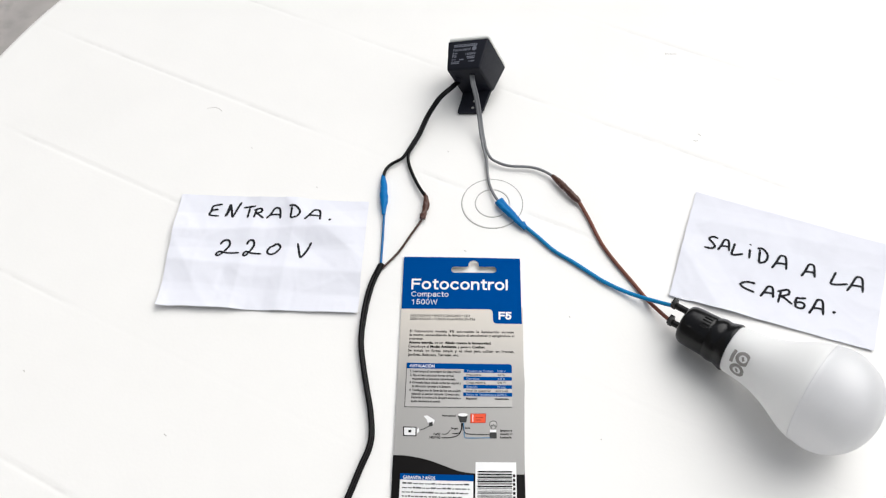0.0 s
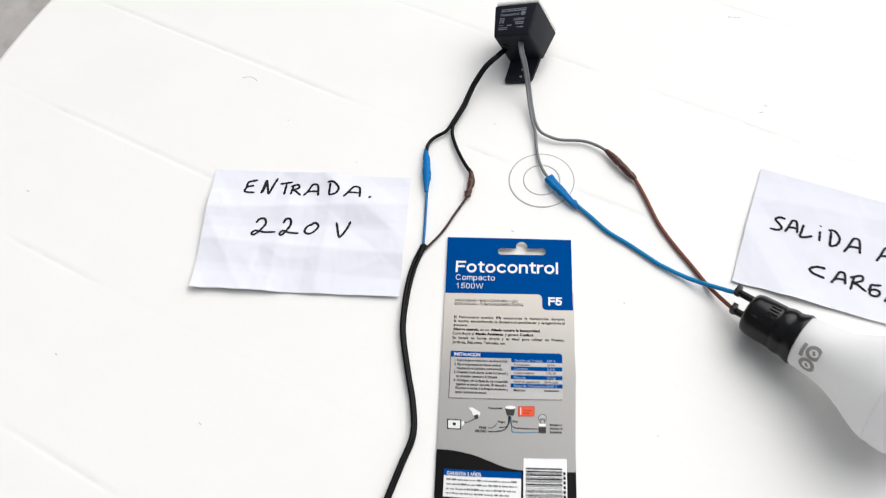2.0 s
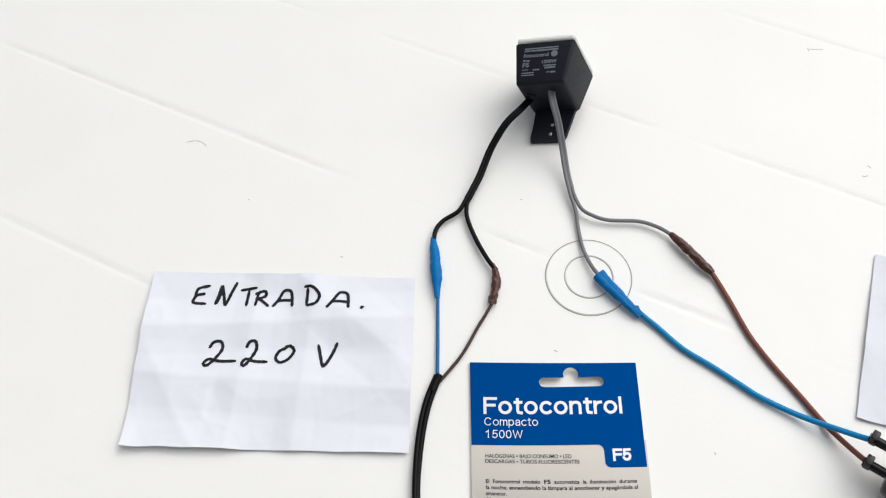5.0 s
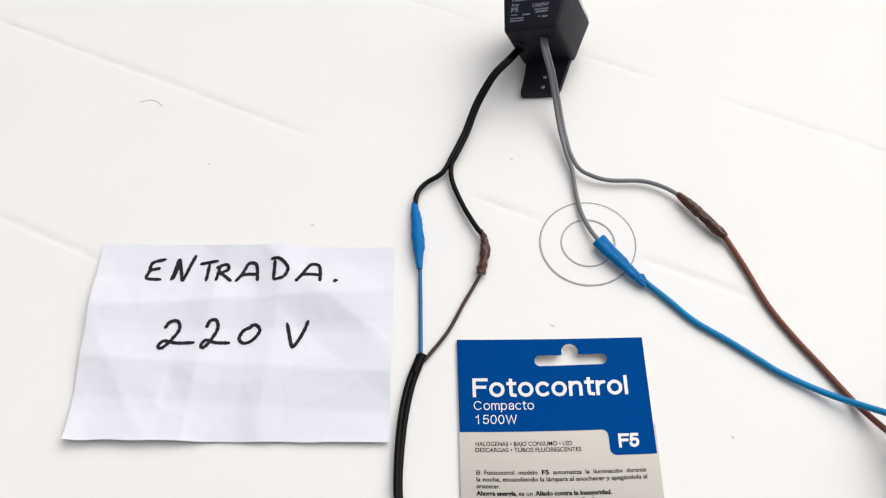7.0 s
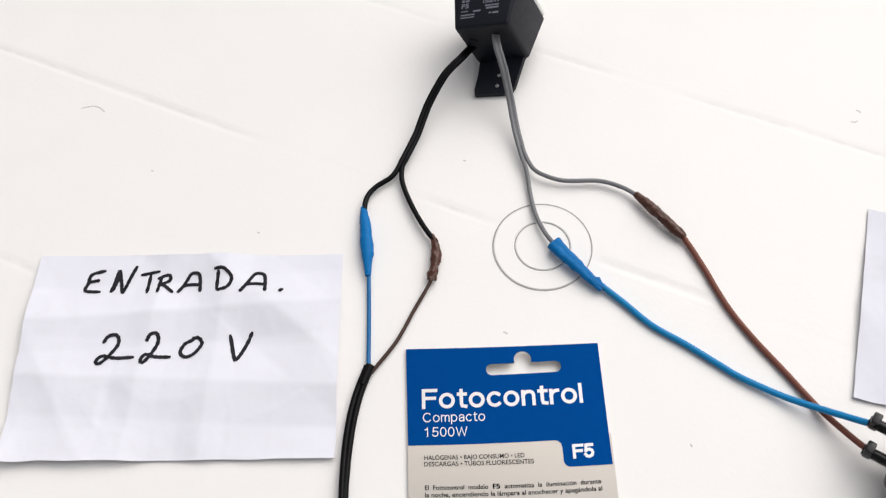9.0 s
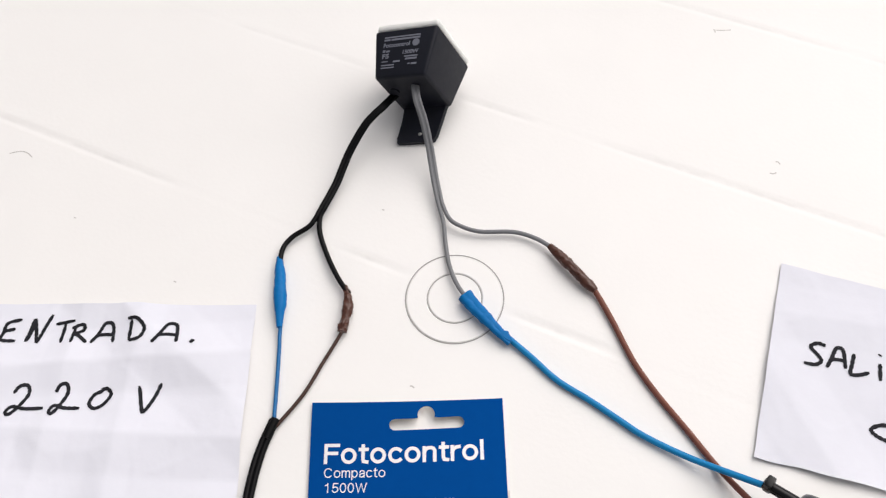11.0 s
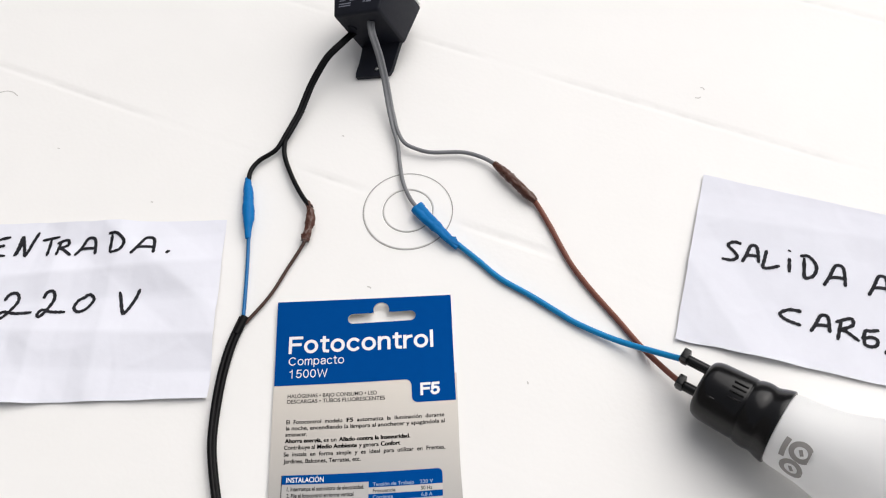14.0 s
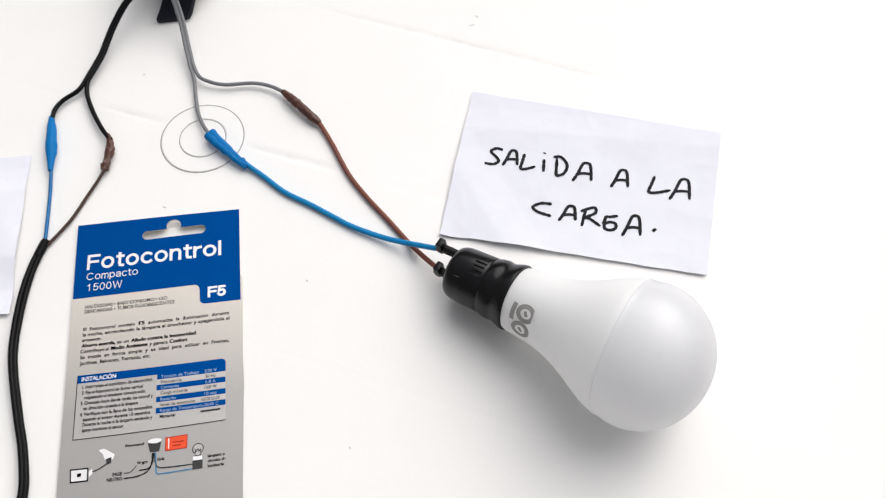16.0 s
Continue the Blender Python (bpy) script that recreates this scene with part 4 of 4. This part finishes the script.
twin("black_core", [(0.0545, 0.5500, 0.7440), (0.0500, 0.5462, 0.7442), (0.0452, 0.5402, 0.7450), (0.0376, 0.5332, 0.7432), (0.0292, 0.5212, 0.7385), (0.0234, 0.5085, 0.7352), (0.0172, 0.4967, 0.7340)],
     ([(0.0117, 0.4890, 0.7331), (0.0038, 0.4840, 0.7325), (-0.0001, 0.4785, 0.7325), (-0.0013, 0.4700, 0.7328)],
      [(0.0158, 0.4924, 0.7333), (0.0157, 0.4848, 0.7325), (0.0192, 0.4727, 0.7325), (0.0239, 0.4615, 0.7330), (0.0280, 0.4545, 0.7330)]), 0.00112, 0.00076, BLACK_PVC, "black insulated core")

# ---- wires on the table ----
cord = thing("power_cord", pose(-0.0010, 0.4020, TOP), "black flat twin power cord with blue and brown cores", "power cord")
to_cord = cord.matrix_world.inverted()
sheath = [(-0.0012, 0.4035, 0.7318), (-0.0062, 0.3912, 0.7315), (-0.0096, 0.3760, 0.7314), (-0.0116, 0.3570, 0.7314), (-0.0113, 0.3435, 0.7314), (-0.0078, 0.3216, 0.7314), (-0.0047, 0.3045, 0.7314), (-0.0041, 0.2870, 0.7314), (-0.0100, 0.2705, 0.7314),
          (-0.0182, 0.2480, 0.7314), (-0.0288, 0.2150, 0.7314), (-0.0380, 0.1600, 0.7314), (-0.0430, 0.1000, 0.7314), (-0.0450, 0.0800, 0.7314), (-0.0455, 0.0640, 0.7230), (-0.0460, 0.0590, 0.6900), (-0.0460, 0.0600, 0.4500), (-0.0460, 0.0500, 0.0400), (-0.0460, 0.0200, 0.0030), (-0.0600, -0.4000, 0.0023)]
bm = bmesh.new()
line = spline(sheath, 10)
for sign in (-1, 1):
    core = []
    for n, c in enumerate(line):
        a = radians(54) * min(1.0, max(0.0, (n - 8) / 22))
        t = line[min(n + 1, len(line) - 1)] - line[max(n - 1, 0)]
        side = Vector((t.y, -t.x, 0))
        side = side.normalized() if side.length > 1e-9 else Vector((1, 0, 0))
        core.append(to_cord @ (c + side * (sign * 0.00088 * math.cos(a)) + Vector((0, 0, (sign + 1) * 0.00088 * math.sin(a)))))
    tube(bm, core, 0.0012, 12)
cord_sheath = part("sheath", bm, BLACK_PVC, cord, "black twin sheath")
lead("sheath_end", [(-0.0006, 0.4040, 0.7319), (-0.0022, 0.4005, 0.7318), (-0.0040, 0.3965, 0.7317)], 0.0018, 0, BLACK_PVC, cord_sheath, to_cord)
lead("blue_core", [(0.0000, 0.4450, 0.7325), (-0.0002, 0.4400, 0.7320), (-0.0005, 0.4300, 0.7312), (-0.0010, 0.4150, 0.7312), (-0.0016, 0.4000, 0.7315)], 0.00082, 0, BLUE_CORE, cord, to_cord, "thin blue core")
lead("brown_core", [(0.0262, 0.4400, 0.7330), (0.0225, 0.4340, 0.7320), (0.0172, 0.4257, 0.7314), (0.0096, 0.4130, 0.7314), (-0.0006, 0.4010, 0.7315)], 0.00075, 0, DARK_BROWN_PVC, cord, to_cord, "thin brown core")

for name, pts, r, m, label in (
    ("blue_wire", [(0.0800, 0.4430, 0.7330), (0.0917, 0.4296, 0.7320), (0.0992, 0.4215, 0.7316), (0.1081, 0.4112, 0.7315), (0.1195, 0.4021, 0.7315), (0.1300, 0.3930, 0.7316), (0.1376, 0.3866, 0.7318), (0.1520, 0.3772, 0.7330), (0.1680, 0.3672, 0.7385), (0.1758, 0.3618, 0.7430)], 0.00124, BLUE_PVC, "blue insulated wire running to the lamp holder"),
    ("brown_wire", [(0.1230, 0.4545, 0.7330), (0.1278, 0.4484, 0.7320), (0.1330, 0.4346, 0.7315), (0.1363, 0.4235, 0.7314), (0.1396, 0.4139, 0.7314), (0.1456, 0.4017, 0.7314), (0.1539, 0.3874, 0.7314), (0.1612, 0.3742, 0.7318), (0.1680, 0.3625, 0.7345), (0.1738, 0.3536, 0.7370)], 0.00116, BROWN_PVC, "brown insulated wire running to the lamp holder")):
    w = thing(name, pose(*pts[0][:2], TOP), label, "wire", "lamp wires")
    lead("insulation", pts, r, 0, m, w, w.matrix_world.inverted())


def tape_splice(points, radius, material, label, seed, profile, turns=5.0, crumple_by=0.10, flat=1.0, flaps=()):
    """Tape wound round a joint: a swollen sleeve with the stepped edges of its turns, wrinkles and loose ends."""
    t = thing("tape_splice", pose(points[0][0], points[0][1], TOP), label, "electrical tape", "taped splices")
    inv = t.matrix_world.inverted()
    bm = bmesh.new()
    line = [inv @ p for p in spline(points, 22)]

    def swell(s):
        k = s * (len(profile) - 1)
        n = min(int(k), len(profile) - 2)
        return radius * (profile[n] + (profile[n + 1] - profile[n]) * (k - n))

    def wind(s, a):
        turn = (s * turns + a / (2 * math.pi) + 0.13 * seed) % 1.0
        edge = 0.10 * turn if turn > 0.12 else 0.10 * (1 - turn / 0.12)
        wrinkle = crumple_by * (2.0 * noise.noise((s * 11, math.cos(a) * 1.5 + seed, math.sin(a) * 1.5)) + 1.2 * (1 - abs(noise.noise((s * 30 + a, math.cos(a) * 2 + seed, math.sin(a) * 2)))) ** 4)
        squash = math.hypot(math.cos(a), flat * math.sin(a))
        return (0.92 + edge + wrinkle) * squash - (0.12 if math.sin(a) < -0.3 else 0)

    tube(bm, line, swell, 32, wind)
    winding = part("winding", bm, material, t)
    for flap in flaps:
        bm = bmesh.new()
        pts = [inv @ Vector(q) for q in flap]
        top = [bm.verts.new(q) for q in pts]
        low = [bm.verts.new(q - Vector((0, 0, 0.0004))) for q in pts]
        bm.faces.new(top)
        bm.faces.new(low[::-1])
        for k in range(len(pts)):
            j = (k + 1) % len(pts)
            bm.faces.new((top[k], low[k], low[j], top[j]))
        part("loose_end", bm, material, winding)
    return t


tape_splice([(-0.0014, 0.4745, 0.7326), (-0.0008, 0.4660, 0.7330), (-0.0004, 0.4560, 0.7332), (-0.0003, 0.4420, 0.7326)], 0.0026, BLUE_TAPE, "blue taped splice on the power cord's blue core", 1,
            (0.44, 0.62, 0.78, 0.86, 0.92, 0.98, 1.08, 0.96, 0.62, 0.46), 3.0, 0.04, 0.85)
tape_splice([(0.0262, 0.4585, 0.7328), (0.0276, 0.4530, 0.7330), (0.0270, 0.4455, 0.7330), (0.0248, 0.4380, 0.7326)], 0.0019, BROWN_TAPE, "wrinkled brown taped splice on the power cord's brown core", 2,
            (0.5, 0.66, 0.72, 0.9, 1.0, 1.02, 0.82, 1.1, 0.95), 6.0, 0.12, 0.95, [[(0.0234, 0.4408, 0.7344), (0.0260, 0.4404, 0.7346), (0.0272, 0.4380, 0.7336), (0.0246, 0.4370, 0.7338)]])
tape_splice([(0.0752, 0.4496, 0.7335), (0.0800, 0.4425, 0.7338), (0.0850, 0.4360, 0.7336), (0.0915, 0.4275, 0.7326)], 0.0030, BLUE_TAPE, "blue taped splice lying over the parasol hole plug", 3,
            (1.06, 1.04, 1.0, 0.95, 0.92, 0.9, 0.74, 0.68, 0.6, 0.46), 2.0, 0.04, 0.6,
            [[(0.0880, 0.4326, 0.7345), (0.0912, 0.4322, 0.7342), (0.0926, 0.4278, 0.7337), (0.0896, 0.4292, 0.7341)]])
tape_splice([(0.1122, 0.4700, 0.7330), (0.1170, 0.4630, 0.7334), (0.1215, 0.4565, 0.7334), (0.1280, 0.4475, 0.7326)], 0.0022, BROWN_TAPE, "brown taped splice on the lamp's brown wire", 4,
            (0.5, 0.78, 0.9, 0.98, 1.08, 0.95, 0.98, 1.0, 1.0, 0.62), 3.0, 0.09, 0.9)

# ---- lamp holder and bulb, lying on the table ----
AXIS = pose(0.1782, 0.3508, 0.7435, 0, 0, -41.9) @ pose(0, 0, 0, 0, -10.5, 0)
holder = thing("lamp_holder", AXIS, "black screw lamp holder with two wire terminals lying on the table", "lamp holder")
bm = bmesh.new()
prof = [(0.0, 0.0), (-0.0004, 0.0072), (0.0001, 0.0096), (0.0008, 0.0107), (0.0022, 0.0114), (0.0042, 0.0118), (0.0100, 0.0120), (0.0166, 0.0122), (0.0171, 0.0121), (0.0173, 0.0119), (0.0177, 0.0119), (0.0179, 0.0123),
        (0.0190, 0.0127), (0.0206, 0.0130), (0.0222, 0.0131), (0.0234, 0.0129), (0.0244, 0.0128), (0.0256, 0.0131), (0.0272, 0.0137), (0.0286, 0.0141), (0.0298, 0.0144), (0.0304, 0.0143), (0.0306, 0.0140), (0.0305, 0.0122), (0.026, 0.0120)]
lathe(bm, prof, 64, cap=False)
holder_body = part("body", bm, SOCKET_BLACK, holder)
for a in (78, 88, 98, 108):
    bm = bmesh.new()
    box(bm, 0.0110, 0.0165, -0.0004, 0.0004, 0.0112, 0.0127, 0.0003, 1)
    bmesh.ops.rotate(bm, verts=bm.verts, matrix=Matrix.Rotation(radians(a - 90), 3, "X"))
    part("grip_rib", bm, SOCKET_BLACK, holder_body)
bm = bmesh.new()
box(bm, 0.0045, 0.0080, -0.0003, 0.0003, 0.0110, 0.0122, 0.0002, 1)
bmesh.ops.rotate(bm, verts=bm.verts, matrix=Matrix.Rotation(radians(35), 3, "X"))
part("grip_rib", bm, SOCKET_BLACK, holder_body)
for x, y, z in ((-0.0105, 0.0065, 0.0017), (-0.0080, -0.0012, -0.0045)):
    bm = bmesh.new()
    tube(bm, [Vector((0.002, y, z)), Vector((x * 0.5, y, z)), Vector((x - 0.002, y, z))], 0.0020, 12)
    sleeve = part("terminal_sleeve", bm, SOCKET_BLACK, holder)
    bm = bmesh.new()
    box(bm, x - 0.0016, x + 0.0014, y - 0.0022, y + 0.0024, z - 0.0018, z + 0.0042, 0.0007, 2)
    part("cable_tie", bm, SOCKET_BLACK, sleeve)

bulb = thing("light_bulb", AXIS @ pose(0.0298, 0, 0), "white plastic LED bulb with a satin dome in a black holder", "light bulb")
MID = 0.0571
bm = bmesh.new()
lathe(bm, [(-0.004, 0.0112), (0.0002, 0.0122), (0.0010, 0.0134), (0.0026, 0.0139), (0.008, 0.0143), (0.014, 0.0150), (0.020, 0.0163), (0.026, 0.0184), (0.032, 0.0211), (0.037, 0.0238), (0.0415, 0.0261), (0.045, 0.0275), (0.0480, 0.0283), (0.0487, 0.02815)], 72, cap=False)
shell = part("shell", bm, BULB_SHELL, bulb)
bm = bmesh.new()
dome = [(0.0486, 0.0276), (0.0485, 0.0284), (0.0488, 0.02875), (0.0492, 0.02855)] + [(MID + 0.0268 * math.sin(radians(a)), 0.0293 * math.cos(radians(a))) for a in range(-13, 91, 5)] + [(MID + 0.0268, 0.0)]
lathe(bm, dome, 72, cap=False)
part("dome", bm, BULB_DOME, bulb, "satin milky dome")


def on_shell(s, a):
    """A place on the shell near its neck: along the axis, round it in degrees."""
    r = 0.0139 + max(0.0, s - 0.0026) * 0.085 + 0.00025
    return Vector((s, r * math.cos(radians(a)), r * math.sin(radians(a))))


def shell_mark(pairs, width):
    bm = bmesh.new()
    line = spline([Vector((s, a, 0)) for s, a in pairs], 8)
    left, right = [], []
    for i, p in enumerate(line):
        t = line[min(i + 1, len(line) - 1)] - line[max(i - 1, 0)]
        d = Vector((t.x, t.y * 0.00027))
        d = d.normalized() if d.length > 1e-9 else Vector((1, 0))
        for side, sign in ((left, 1), (right, -1)):
            side.append(bm.verts.new(on_shell(p.x - d.y * width / 2 * sign, p.y + d.x * width / 2 * sign / 0.00027)))
    for i in range(len(line) - 1):
        bm.faces.new((left[i], left[i + 1], right[i + 1], right[i]))
    part("logo_mark", bm, BULB_PRINT, shell, "grey printed ring mark")


for s0, a0 in ((0.0118, 132), (0.0108, 162)):
    shell_mark([(s0 + 0.0033 * math.cos(radians(k)), a0 + 11.5 * math.sin(radians(k))) for k in range(0, 361, 24)], 0.0019)
    shell_mark([(s0 - 0.0006, a0 - 3.5), (s0, a0), (s0 + 0.0007, a0 + 3.5)], 0.0013)
shell_mark([(0.0062, 150), (0.0060, 136), (0.0064, 121)], 0.0019)
